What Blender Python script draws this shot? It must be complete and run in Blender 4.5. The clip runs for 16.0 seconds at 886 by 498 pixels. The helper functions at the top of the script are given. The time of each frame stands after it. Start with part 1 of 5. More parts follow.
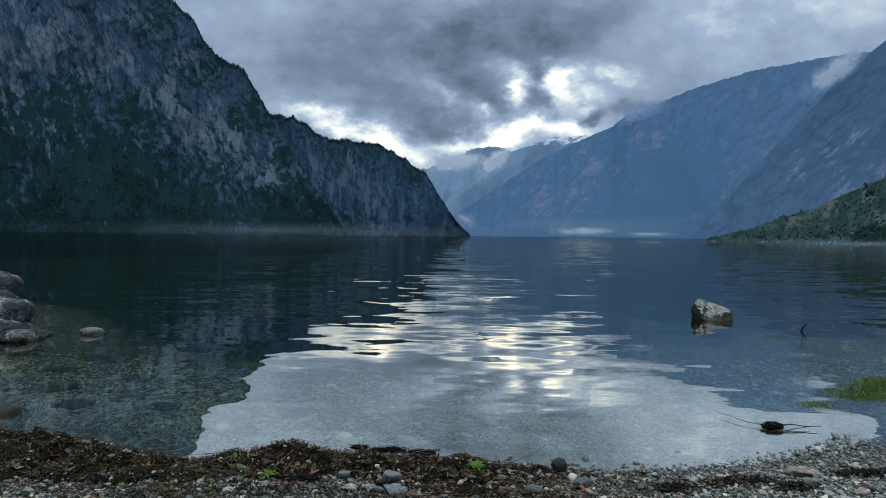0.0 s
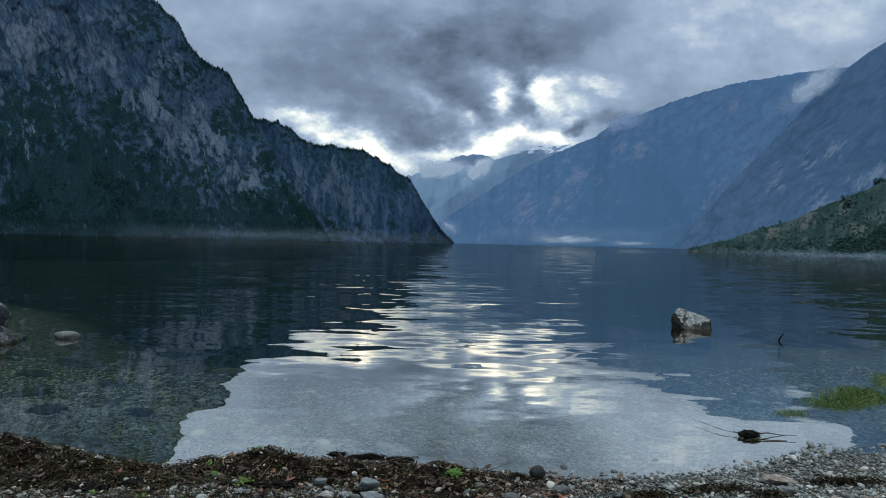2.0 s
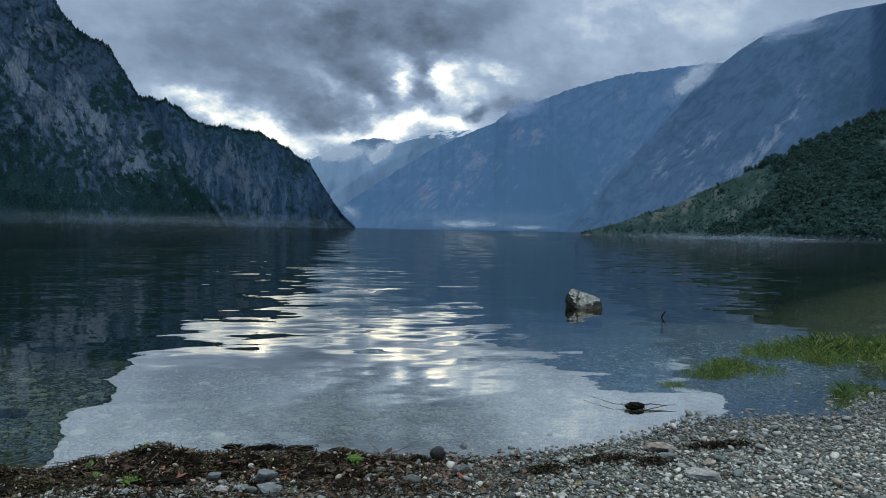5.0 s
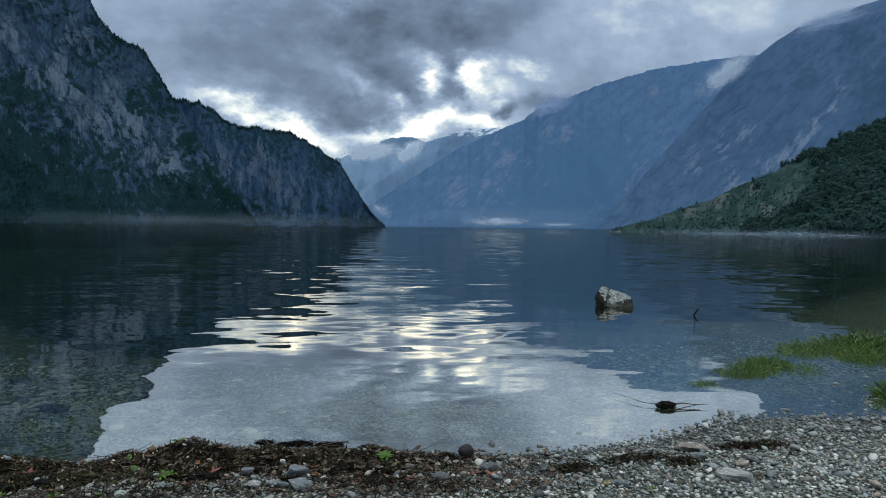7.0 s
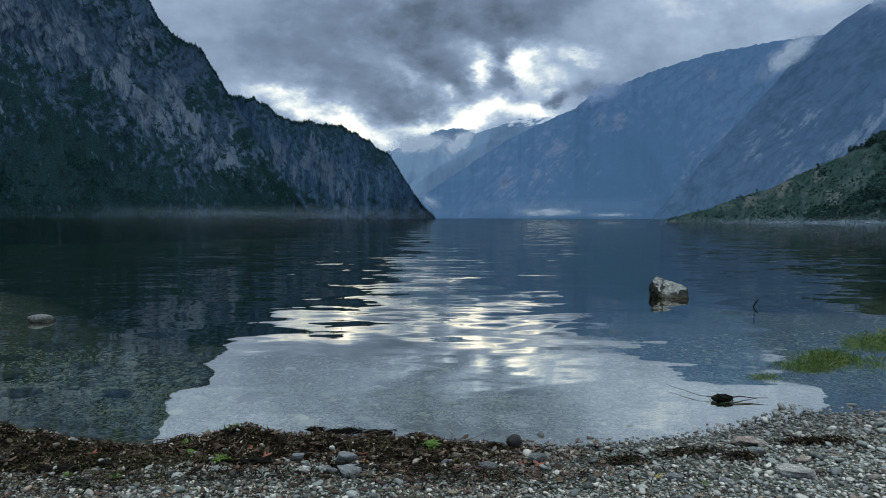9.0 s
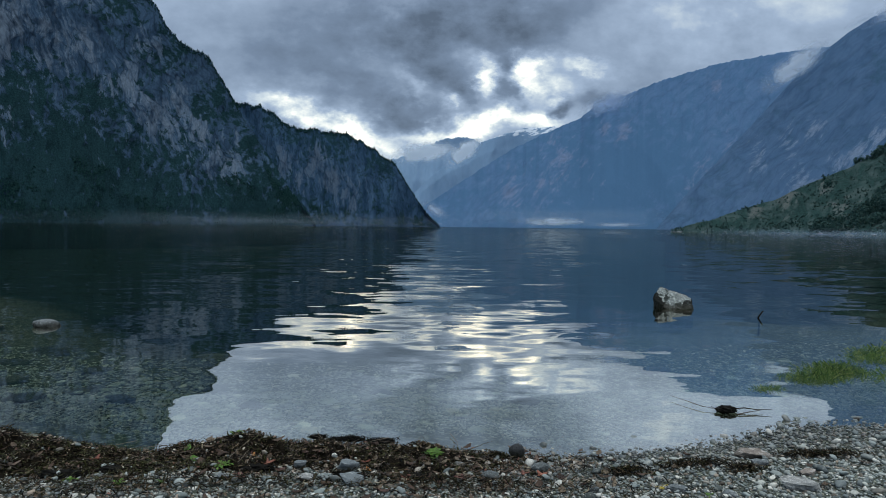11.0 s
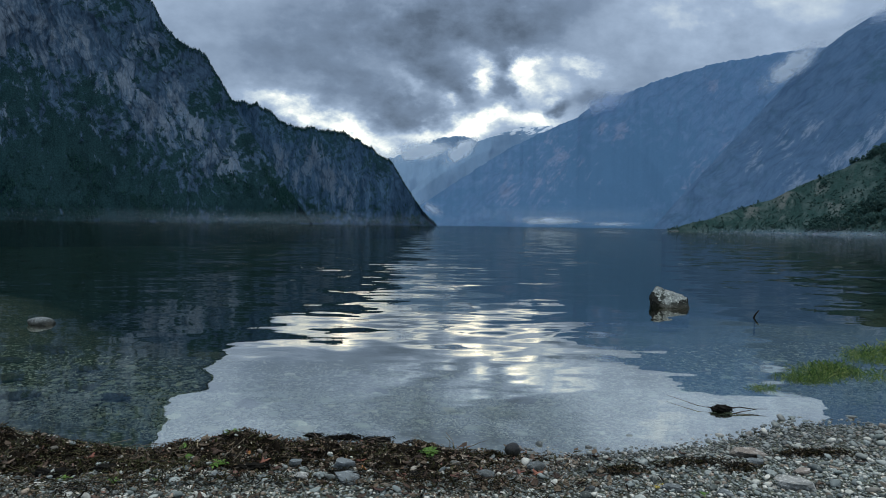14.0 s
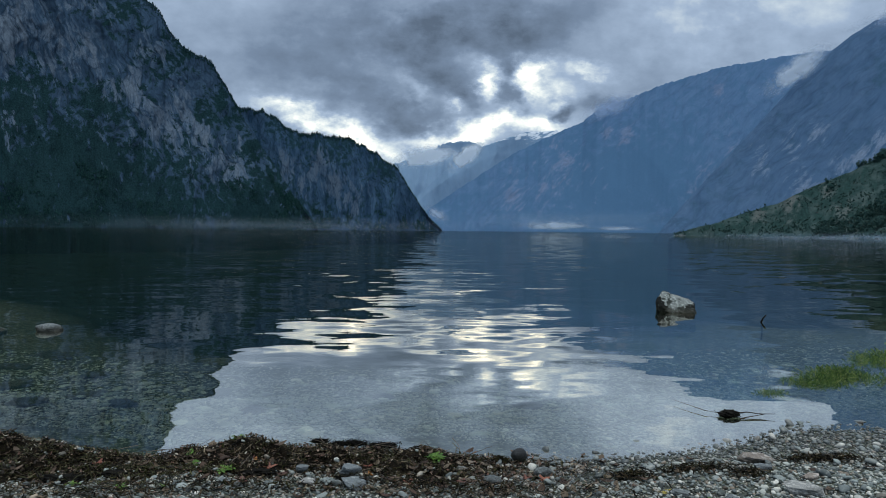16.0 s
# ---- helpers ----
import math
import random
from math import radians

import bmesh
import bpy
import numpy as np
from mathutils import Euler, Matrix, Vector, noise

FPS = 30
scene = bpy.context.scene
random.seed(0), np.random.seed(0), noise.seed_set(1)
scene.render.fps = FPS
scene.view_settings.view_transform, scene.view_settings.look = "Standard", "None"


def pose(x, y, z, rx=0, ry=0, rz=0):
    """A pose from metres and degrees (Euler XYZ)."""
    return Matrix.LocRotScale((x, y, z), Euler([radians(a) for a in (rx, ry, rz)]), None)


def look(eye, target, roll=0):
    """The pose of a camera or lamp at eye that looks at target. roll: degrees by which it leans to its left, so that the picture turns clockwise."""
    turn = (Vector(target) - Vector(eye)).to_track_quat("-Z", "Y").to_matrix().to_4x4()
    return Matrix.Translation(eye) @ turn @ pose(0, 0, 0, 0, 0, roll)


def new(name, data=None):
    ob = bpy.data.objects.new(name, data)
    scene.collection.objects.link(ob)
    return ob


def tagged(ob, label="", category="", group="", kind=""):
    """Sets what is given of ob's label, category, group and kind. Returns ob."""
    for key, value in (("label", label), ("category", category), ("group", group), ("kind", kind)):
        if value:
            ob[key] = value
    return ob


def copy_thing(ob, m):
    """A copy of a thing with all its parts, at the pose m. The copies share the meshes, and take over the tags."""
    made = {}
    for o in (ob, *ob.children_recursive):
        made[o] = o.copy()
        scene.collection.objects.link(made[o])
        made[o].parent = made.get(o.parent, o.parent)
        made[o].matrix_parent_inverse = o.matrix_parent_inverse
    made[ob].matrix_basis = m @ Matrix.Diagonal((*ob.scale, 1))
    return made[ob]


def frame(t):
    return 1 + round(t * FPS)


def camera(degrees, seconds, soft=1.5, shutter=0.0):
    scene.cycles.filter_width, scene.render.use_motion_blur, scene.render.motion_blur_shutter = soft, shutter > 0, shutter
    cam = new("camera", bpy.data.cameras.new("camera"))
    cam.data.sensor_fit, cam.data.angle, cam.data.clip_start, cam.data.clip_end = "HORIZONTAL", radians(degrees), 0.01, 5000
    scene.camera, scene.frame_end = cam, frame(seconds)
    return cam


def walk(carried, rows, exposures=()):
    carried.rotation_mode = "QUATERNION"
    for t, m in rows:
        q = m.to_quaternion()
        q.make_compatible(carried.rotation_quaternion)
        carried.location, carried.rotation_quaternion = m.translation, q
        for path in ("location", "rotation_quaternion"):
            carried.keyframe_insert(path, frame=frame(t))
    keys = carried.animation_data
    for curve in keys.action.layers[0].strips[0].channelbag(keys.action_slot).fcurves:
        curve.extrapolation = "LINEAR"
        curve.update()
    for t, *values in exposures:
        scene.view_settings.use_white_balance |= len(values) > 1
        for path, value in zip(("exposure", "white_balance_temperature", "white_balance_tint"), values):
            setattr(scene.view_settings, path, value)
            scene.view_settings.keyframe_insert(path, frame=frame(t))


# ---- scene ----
# camera and its walk
cam = camera(69.59, 16.0, 0.95)
PATH = [
    (0.0, pose(-0.078, -0.026, 1.522, 88.78, -0.68, -0.00)),
    (0.5, pose(-0.073, -0.020, 1.520, 89.26, -0.97, -0.78)),
    (1.0, pose(-0.072, -0.020, 1.520, 88.95, -0.99, -1.03)),
    (1.5, pose(-0.065, -0.018, 1.513, 89.34, -1.19, -0.89)),
    (2.0, pose(-0.058, -0.016, 1.517, 89.43, -1.36, -1.46)),
    (2.5, pose(-0.050, -0.010, 1.511, 88.78, -1.26, -2.57)),
    (3.0, pose(-0.042, -0.002, 1.511, 88.42, -1.43, -4.49)),
    (3.5, pose(-0.042, 0.000, 1.513, 88.53, -1.47, -5.83)),
    (4.0, pose(-0.038, -0.002, 1.518, 88.32, -1.28, -7.51)),
    (4.2, pose(-0.042, 0.006, 1.516, 88.29, -1.16, -8.52)),
    (5.2, pose(-0.038, 0.002, 1.514, 88.23, -1.10, -10.30)),
    (6.3, pose(-0.033, -0.001, 1.512, 88.18, -1.06, -9.18)),
    (6.5, pose(-0.031, -0.005, 1.514, 88.24, -1.08, -8.66)),
    (7.0, pose(-0.029, -0.017, 1.519, 88.01, -0.71, -7.64)),
    (7.5, pose(-0.022, -0.004, 1.509, 87.96, -0.41, -5.76)),
    (8.0, pose(-0.013, 0.003, 1.501, 87.09, -0.50, -4.42)),
    (8.5, pose(-0.007, 0.003, 1.499, 86.91, -0.29, -3.89)),
    (9.0, pose(-0.001, 0.006, 1.501, 87.21, -0.20, -3.12)),
    (10.2, pose(-0.002, 0.000, 1.501, 87.75, -0.50, -2.55)),
    (11.5, pose(-0.002, -0.006, 1.501, 88.03, -0.74, -2.88)),
    (12.0, pose(0.002, 0.005, 1.494, 87.92, -0.71, -2.94)),
    (12.5, pose(-0.002, 0.002, 1.495, 87.92, -0.74, -2.82)),
    (13.0, pose(0.001, -0.002, 1.499, 87.85, -0.88, -3.01)),
    (13.5, pose(0.003, 0.001, 1.496, 87.94, -0.84, -3.11)),
    (14.0, pose(0.001, -0.002, 1.501, 87.87, -0.83, -3.02)),
    (14.5, pose(0.000, 0.000, 1.500, 88.10, -0.87, -2.95)),
    (15.0, pose(0.001, -0.001, 1.498, 88.07, -0.75, -2.97)),
    (15.5, pose(0.002, 0.002, 1.501, 88.14, -0.75, -2.89)),
    (16.0, pose(0.000, -0.008, 1.502, 88.33, -0.60, -2.53)),
]
walk(cam, PATH)

# ---------- world, sun ----------
def math_(nt, op, a, b=None, c=None, clamp=False):
    n = nt.nodes.new("ShaderNodeMath")
    n.operation, n.use_clamp = op, clamp
    for i, v in enumerate((a, b, c)):
        if v is None:
            continue
        if isinstance(v, (int, float)):
            n.inputs[i].default_value = v
        else:
            nt.links.new(v, n.inputs[i])
    return n.outputs[0]


def vmath(nt, op, a, b):
    n = nt.nodes.new("ShaderNodeVectorMath")
    n.operation = op
    for i, v in enumerate((a, b)):
        if isinstance(v, tuple):
            n.inputs[i].default_value = v
        else:
            nt.links.new(v, n.inputs[i])
    return n.outputs[0]


def noise_(nt, vec, scale, detail=4.0, rough=0.55, color=False, distort=0.0):
    n = nt.nodes.new("ShaderNodeTexNoise")
    n.inputs["Scale"].default_value, n.inputs["Detail"].default_value = scale, detail
    n.inputs["Roughness"].default_value, n.inputs["Distortion"].default_value = rough, distort
    nt.links.new(vec, n.inputs["Vector"])
    return n.outputs["Color" if color else "Fac"]


def ramp_(nt, fac, stops, smooth=False):
    n = nt.nodes.new("ShaderNodeValToRGB")
    e = n.color_ramp.elements
    while len(e) < len(stops):
        e.new(0.5)
    for el, (p, c) in zip(e, stops):
        el.position = p
        el.color = (c, c, c, 1) if isinstance(c, (int, float)) else (*c, 1)
    if smooth:
        n.color_ramp.interpolation = "EASE"
    nt.links.new(fac, n.inputs[0])
    return n.outputs[0]


def mixc(nt, fac, a, b, blend="MIX"):
    n = nt.nodes.new("ShaderNodeMix")
    n.data_type, n.blend_type = "RGBA", blend
    for i, v in ((0, fac), (6, a), (7, b)):
        if isinstance(v, (int, float)):
            n.inputs[i].default_value = v
        elif isinstance(v, tuple):
            n.inputs[i].default_value = (*v, 1)
        else:
            nt.links.new(v, n.inputs[i])
    return n.outputs[2]


def mapping(nt, vec, scale=(1, 1, 1), rot=(0, 0, 0), loc=(0, 0, 0)):
    n = nt.nodes.new("ShaderNodeMapping")
    n.inputs["Scale"].default_value, n.inputs["Location"].default_value = scale, loc
    n.inputs["Rotation"].default_value = [radians(a) for a in rot]
    nt.links.new(vec, n.inputs["Vector"])
    return n.outputs[0]


def sepxyz(nt, vec):
    n = nt.nodes.new("ShaderNodeSeparateXYZ")
    nt.links.new(vec, n.inputs[0])
    return n.outputs


def combxyz(nt, *v):
    n = nt.nodes.new("ShaderNodeCombineXYZ")
    for i, a in enumerate(v):
        if isinstance(a, (int, float)):
            n.inputs[i].default_value = a
        else:
            nt.links.new(a, n.inputs[i])
    return n.outputs[0]


# the cloud deck over the valley, gaps where it thins and heavy masses:
# slope across, slope up, half-width, half-height, lean in degrees, weight
GAPS = [
    (-0.215, 0.190, 0.055, 0.016, -15, 0.28), (-0.150, 0.173, 0.050, 0.020, -14, 0.34), (-0.087, 0.148, 0.042, 0.020, -25, 0.34), (-0.045, 0.115, 0.035, 0.022, -35, 0.31),
    (0.000, 0.137, 0.035, 0.017, 10, 0.25), (0.052, 0.143, 0.042, 0.017, 15, 0.32), (0.112, 0.166, 0.050, 0.018, 16, 0.36), (0.185, 0.173, 0.052, 0.017, 3, 0.32),
    (0.112, 0.238, 0.014, 0.026, 20, 0.36), (0.052, 0.194, 0.013, 0.010, 0, 0.27), (0.182, 0.257, 0.024, 0.022, 5, 0.41), (0.265, 0.257, 0.038, 0.013, -5, 0.29),
    (0.205, 0.228, 0.060, 0.022, -5, 0.31), (-0.005, 0.217, 0.013, 0.034, 35, 0.17), (0.500, 0.370, 0.280, 0.110, 15, 0.14), (-0.340, 0.340, 0.090, 0.080, 0, 0.08),
]
MASSES = [
    (0.03, 0.30, 0.17, 0.05, 0, -0.28), (0.18, 0.335, 0.12, 0.035, 8, -0.17), (-0.04, 0.186, 0.048, 0.018, -28, -0.22), (0.015, 0.242, 0.050, 0.025, -10, -0.18),
    (0.020, 0.170, 0.030, 0.017, -20, -0.16), (-0.11, 0.232, 0.070, 0.020, -12, -0.13), (-0.21, 0.262, 0.110, 0.030, 5, -0.08), (0.078, 0.215, 0.026, 0.020, -30, -0.20),
    (0.150, 0.222, 0.016, 0.022, -25, -0.27), (0.229, 0.190, 0.023, 0.011, 0, -0.34), (0.143, 0.256, 0.012, 0.014, 0, -0.22), (0.30, 0.200, 0.030, 0.012, 10, -0.20),
    (0.38, 0.25, 0.050, 0.020, 25, -0.08),
]
CLOUDS = GAPS + MASSES
world = bpy.data.worlds.new("world")
scene.world = world
world.use_nodes = True
wt = world.node_tree
wt.nodes.clear()
way = wt.nodes.new("ShaderNodeTexCoord").outputs["Generated"]
wx, wy, wz = sepxyz(wt, way)
ahead = math_(wt, "MAXIMUM", wy, 0.08)
su, sw = math_(wt, "DIVIDE", wx, ahead), math_(wt, "DIVIDE", wz, ahead)
flat = combxyz(wt, su, math_(wt, "MULTIPLY", sw, 1.5), 0.0)
warp = vmath(wt, "SUBTRACT", noise_(wt, flat, 13.0, 8.0, 0.6, color=True), (0.5, 0.5, 0.5))
wpx, wpy, _ = sepxyz(wt, warp)
cu = math_(wt, "MULTIPLY_ADD", wpx, 0.115, su)
cw = math_(wt, "MULTIPLY_ADD", wpy, 0.09, sw)
total = None
for bu, bw, hu, hw, lean, weight in CLOUDS:
    c, s = math.cos(radians(lean)), math.sin(radians(lean))
    du, dw = math_(wt, "SUBTRACT", cu, bu), math_(wt, "SUBTRACT", cw, bw)
    p = math_(wt, "ADD", math_(wt, "MULTIPLY", du, c / hu), math_(wt, "MULTIPLY", dw, s / hu))
    q = math_(wt, "ADD", math_(wt, "MULTIPLY", du, -s / hw), math_(wt, "MULTIPLY", dw, c / hw))
    r2 = math_(wt, "ADD", math_(wt, "MULTIPLY", p, p), math_(wt, "MULTIPLY", q, q))
    g = math_(wt, "MULTIPLY", math_(wt, "EXPONENT", math_(wt, "MULTIPLY", r2, -1.0)), weight)
    total = g if total is None else math_(wt, "ADD", total, g)
front = ramp_(wt, wy, [(0.05, 0.0), (0.25, 1.0)])
ragged = noise_(wt, flat, 16.0, 6.0, 0.6)
front = math_(wt, "MULTIPLY", front, math_(wt, "MULTIPLY_ADD", ragged, 2.6, -0.3))
total = math_(wt, "MULTIPLY", total, front)
deck = mapping(wt, way, (1.0, 1.0, 1.6))
billow = math_(wt, "SUBTRACT", noise_(wt, deck, 3.2, 7.0, 0.55), 0.5)
wisps = math_(wt, "SUBTRACT", noise_(wt, deck, 13.0, 5.0, 0.6), 0.5)
total = math_(wt, "ADD", total, math_(wt, "MULTIPLY", billow, 0.36))
total = math_(wt, "ADD", total, math_(wt, "MULTIPLY", wisps, 0.22))
high = ramp_(wt, wz, [(0.33, 0.0), (0.85, 1.0)], True)
total = math_(wt, "ADD", math_(wt, "MULTIPLY", high, 0.30), math_(wt, "ADD", total, 0.455))
cloud = ramp_(wt, total, [(0.14, (0.10, 0.14, 0.20)), (0.36, (0.185, 0.255, 0.365)), (0.56, (0.37, 0.48, 0.64)),
                          (0.70, (0.68, 0.78, 0.84)), (0.86, (1.2, 1.22, 1.12)), (1.0, (2.2, 2.1, 1.85))])
sky = wt.nodes.new("ShaderNodeTexSky")
sky.sky_type, sky.sun_disc = "NISHITA", False
sky.sun_elevation, sky.sun_rotation = radians(78), radians(151)
lit = mixc(wt, 0.94, sky.outputs[0], vmath(wt, "MULTIPLY", cloud, (10.0, 10.0, 10.0)))
bg = wt.nodes.new("ShaderNodeBackground")
bg.inputs["Strength"].default_value = 0.1
wt.links.new(lit, bg.inputs["Color"])
wt.links.new(bg.outputs[0], wt.nodes.new("ShaderNodeOutputWorld").inputs["Surface"])

sun_data = bpy.data.lights.new("sun", "SUN")
sun_data.energy, sun_data.angle, sun_data.color = 1.3, radians(50), (1.0, 0.99, 0.97)
sun = new("sun", sun_data)
sun.matrix_world = look((0, 0, 0), (-0.10, 0.18, -1.0))


# ---------- materials ----------
def material(name):
    m = bpy.data.materials.new(name)
    m.use_nodes = True
    nt = m.node_tree
    nt.nodes.clear()
    out = nt.nodes.new("ShaderNodeOutputMaterial")
    return m, nt, out


def principled(nt, out, color, rough=0.8, height=None, bump=0.2, dist=0.01, spec=0.4):
    b = nt.nodes.new("ShaderNodeBsdfPrincipled")
    for key, v in (("Base Color", color), ("Roughness", rough), ("Specular IOR Level", spec)):
        if isinstance(v, (int, float)):
            b.inputs[key].default_value = v
        elif isinstance(v, tuple):
            b.inputs[key].default_value = (*v, 1)
        else:
            nt.links.new(v, b.inputs[key])
    if height is not None:
        bn = nt.nodes.new("ShaderNodeBump")
        bn.inputs["Strength"].default_value, bn.inputs["Distance"].default_value = bump, dist
        nt.links.new(height, bn.inputs["Height"])
        nt.links.new(bn.outputs[0], b.inputs["Normal"])
    nt.links.new(b.outputs[0], out.inputs["Surface"])
    return b


def objco(nt):
    return nt.nodes.new("ShaderNodeTexCoord").outputs["Object"]


def rnd(nt, per_object):
    if per_object:
        return nt.nodes.new("ShaderNodeObjectInfo").outputs["Random"]
    return nt.nodes.new("ShaderNodeNewGeometry").outputs["Random Per Island"]


def reach(nt, co, spots, shape):
    """How near co is to any of the spots (three coordinates, radius), 1 at their middle."""
    best = None
    for px, py, pz, pr in spots:
        d = vmath(nt, "MULTIPLY", vmath(nt, "SUBTRACT", co, (px, py, pz)), shape)
        n = nt.nodes.new("ShaderNodeVectorMath")
        n.operation = "LENGTH"
        nt.links.new(d, n.inputs[0])
        g = math_(nt, "SUBTRACT", 1.0, math_(nt, "DIVIDE", n.outputs["Value"], pr), clamp=True)
        best = g if best is None else math_(nt, "MAXIMUM", best, g)
    return best


def cells_(nt, vec, feature="F1"):
    v = nt.nodes.new("ShaderNodeTexVoronoi")
    v.feature = feature
    v.inputs["Scale"].default_value = 1.0
    nt.links.new(vec, v.inputs["Vector"])
    return v.outputs["Distance"] if feature != "F1" else sepxyz(nt, v.outputs["Color"])[0]


def total_(nt, *terms):
    """The weighted sum of (socket, weight)."""
    s = None
    for v, k in terms:
        v = math_(nt, "MULTIPLY", v, k)
        s = v if s is None else math_(nt, "ADD", s, v)
    return s


def slope_rock(name, dark, light, green, size=55.0, pale=(), pale_color=(0.3, 0.29, 0.27), lush=(), veg=0.0, lean=0.0, aspect=2.4, joints=0.6,
               contrast=1.0, leaf_dark=0.5, low=300.0, relief=0.05, snow=None, crisp=0.12):
    """Mountain rock: broken faces parted by joints, stains, bare pale slabs, growth on ledges and low slopes. pale:
    bare parts, lush: overgrown parts and a dark gully, as (slope across, 0, slope up, radius) from the camera; size:
    width of the main rock faces; lean: tilt of the joints in degrees."""
    m, nt, out = material(name)
    co = objco(nt)
    at = nt.nodes.new("ShaderNodeAttribute")
    at.attribute_name = "slope_co"
    flat_co = at.outputs["Vector"]
    at = nt.nodes.new("ShaderNodeAttribute")
    at.attribute_name = "view_slope"
    view_co = at.outputs["Vector"]
    bend = vmath(nt, "SUBTRACT", noise_(nt, flat_co, 0.6 / size, 3.0, 0.5, color=True), (0.5, 0.5, 0.5))
    lay = vmath(nt, "ADD", mapping(nt, flat_co, rot=(0, lean, 0)), vmath(nt, "MULTIPLY", bend, (size * 0.9, 0.0, size * 1.0)))
    big = noise_(nt, lay, 0.4 / size, 5.0, 0.55)
    mid = noise_(nt, mapping(nt, lay, (1.7 / size, 1, 0.9 / size)), 1.0, 8.0, 0.66)
    stain = noise_(nt, mapping(nt, lay, (3.6 / size, 1, 0.8 / size)), 1.0, 6.0, 0.66)
    fine = noise_(nt, mapping(nt, lay, (11.0 / size, 1, 6.0 / size)), 1.0, 5.0, 0.7)
    wide, narrow = mapping(nt, lay, (1.3 / size, 1, 1.3 / size / aspect)), mapping(nt, lay, (4.2 / size, 1, 4.2 / size / aspect))
    f1, f2 = cells_(nt, wide), cells_(nt, narrow)
    e1, e2 = cells_(nt, wide, "DISTANCE_TO_EDGE"), cells_(nt, narrow, "DISTANCE_TO_EDGE")
    tone = total_(nt, (mid, 0.26), (big, 0.16), (stain, 0.36), (fine, 0.22), (math_(nt, "SUBTRACT", f1, 0.5), 0.13 * contrast), (math_(nt, "SUBTRACT", f2, 0.5), 0.09 * contrast))
    half = 0.105 / contrast
    col = mixc(nt, ramp_(nt, tone, [(0.49 - half, 0.0), (0.49 + half, 1.0)]), dark, light)
    deep = tuple(0.42 * v for v in dark)
    mask = reach(nt, view_co, pale, (1.0, 0.0, 0.85))
    if mask is not None:
        bare = total_(nt, (mask, 0.80), (math_(nt, "SUBTRACT", tone, 0.5), 3.4), (math_(nt, "SUBTRACT", stain, 0.5), 1.2))
        mask = ramp_(nt, bare, [(0.46, 0.0), (0.80, 0.75), (1.1, 1.0)])
        col = mixc(nt, mask, col, mixc(nt, ramp_(nt, fine, [(0.35, 0.0), (0.6, 1.0)]), tuple(0.72 * v for v in pale_color), pale_color))
    broken = ramp_(nt, mid, [(0.40, 1.0), (0.58, 0.25)])
    col = mixc(nt, math_(nt, "MULTIPLY", ramp_(nt, e1, [(0.0, joints), (0.07, 0.0)]), broken), col, deep)
    col = mixc(nt, math_(nt, "MULTIPLY", ramp_(nt, e2, [(0.0, joints * 0.75), (0.10, 0.0)]), broken), col, deep)
    col = mixc(nt, math_(nt, "MULTIPLY", ramp_(nt, stain, [(0.36, 1.0), (0.45, 0.0)]), 0.55 * joints), col, deep)
    nz = sepxyz(nt, nt.nodes.new("ShaderNodeNewGeometry").outputs["Normal"])[2]
    z = sepxyz(nt, co)[2]
    shelf = noise_(nt, mapping(nt, lay, (2.6 / size, 1, 2.2 / size), (0, 30, 0)), 1.0, 9.0, 0.66)
    grow = total_(nt, (math_(nt, "SUBTRACT", shelf, 0.17), 1.5), (big, 0.45), (mid, -0.30), (nz, 0.22), (math_(nt, "MINIMUM", math_(nt, "DIVIDE", z, low), 1.0), -0.16))
    wood = reach(nt, view_co, lush, (1.0, 0.0, 1.1))
    if wood is not None:
        grow = math_(nt, "ADD", grow, math_(nt, "MULTIPLY", wood, 0.33))
    if mask is not None:
        grow = math_(nt, "SUBTRACT", grow, math_(nt, "MULTIPLY", mask, 0.22))
    gm = ramp_(nt, math_(nt, "ADD", grow, veg), [(0.62, 0.0), (0.62 + crisp, 0.95)])
    tuft = noise_(nt, flat_co, 13.0 / size, 6.0, 0.75)
    leafy = mixc(nt, ramp_(nt, total_(nt, (tuft, 0.75), (mid, 0.25)), [(0.42, 0.0), (0.58, 1.0)]), tuple(leaf_dark * v for v in green), green)
    col = mixc(nt, gm, col, leafy)
    if snow:
        up = math_(nt, "DIVIDE", math_(nt, "SUBTRACT", z, snow), 80.0)
        drift_ = noise_(nt, mapping(nt, mapping(nt, co, rot=(0, 20, 0)), (0.016, 0.004, 0.05)), 1.0, 6.0, 0.7)
        sm = math_(nt, "ADD", math_(nt, "MULTIPLY", math_(nt, "MINIMUM", up, 1.0), 0.26), drift_)
        col = mixc(nt, ramp_(nt, sm, [(0.71, 0.0), (0.75, 0.9)]), col, (0.62, 0.70, 0.80))
    col = mixc(nt, ramp_(nt, math_(nt, "MULTIPLY", z, -0.2, clamp=True), [(0.0, 0.0), (0.25, 1.0)]), col, (0.003, 0.006, 0.007))  # light lost in the water, painted as near black below the surface
    h = total_(nt, (mid, 0.8), (stain, 0.35), (fine, 0.25), (f1, 0.35), (f2, 0.2), (tuft, 0.15))
    principled(nt, out, col, 0.9, h, 0.8, size * relief, 0.0)
    return m


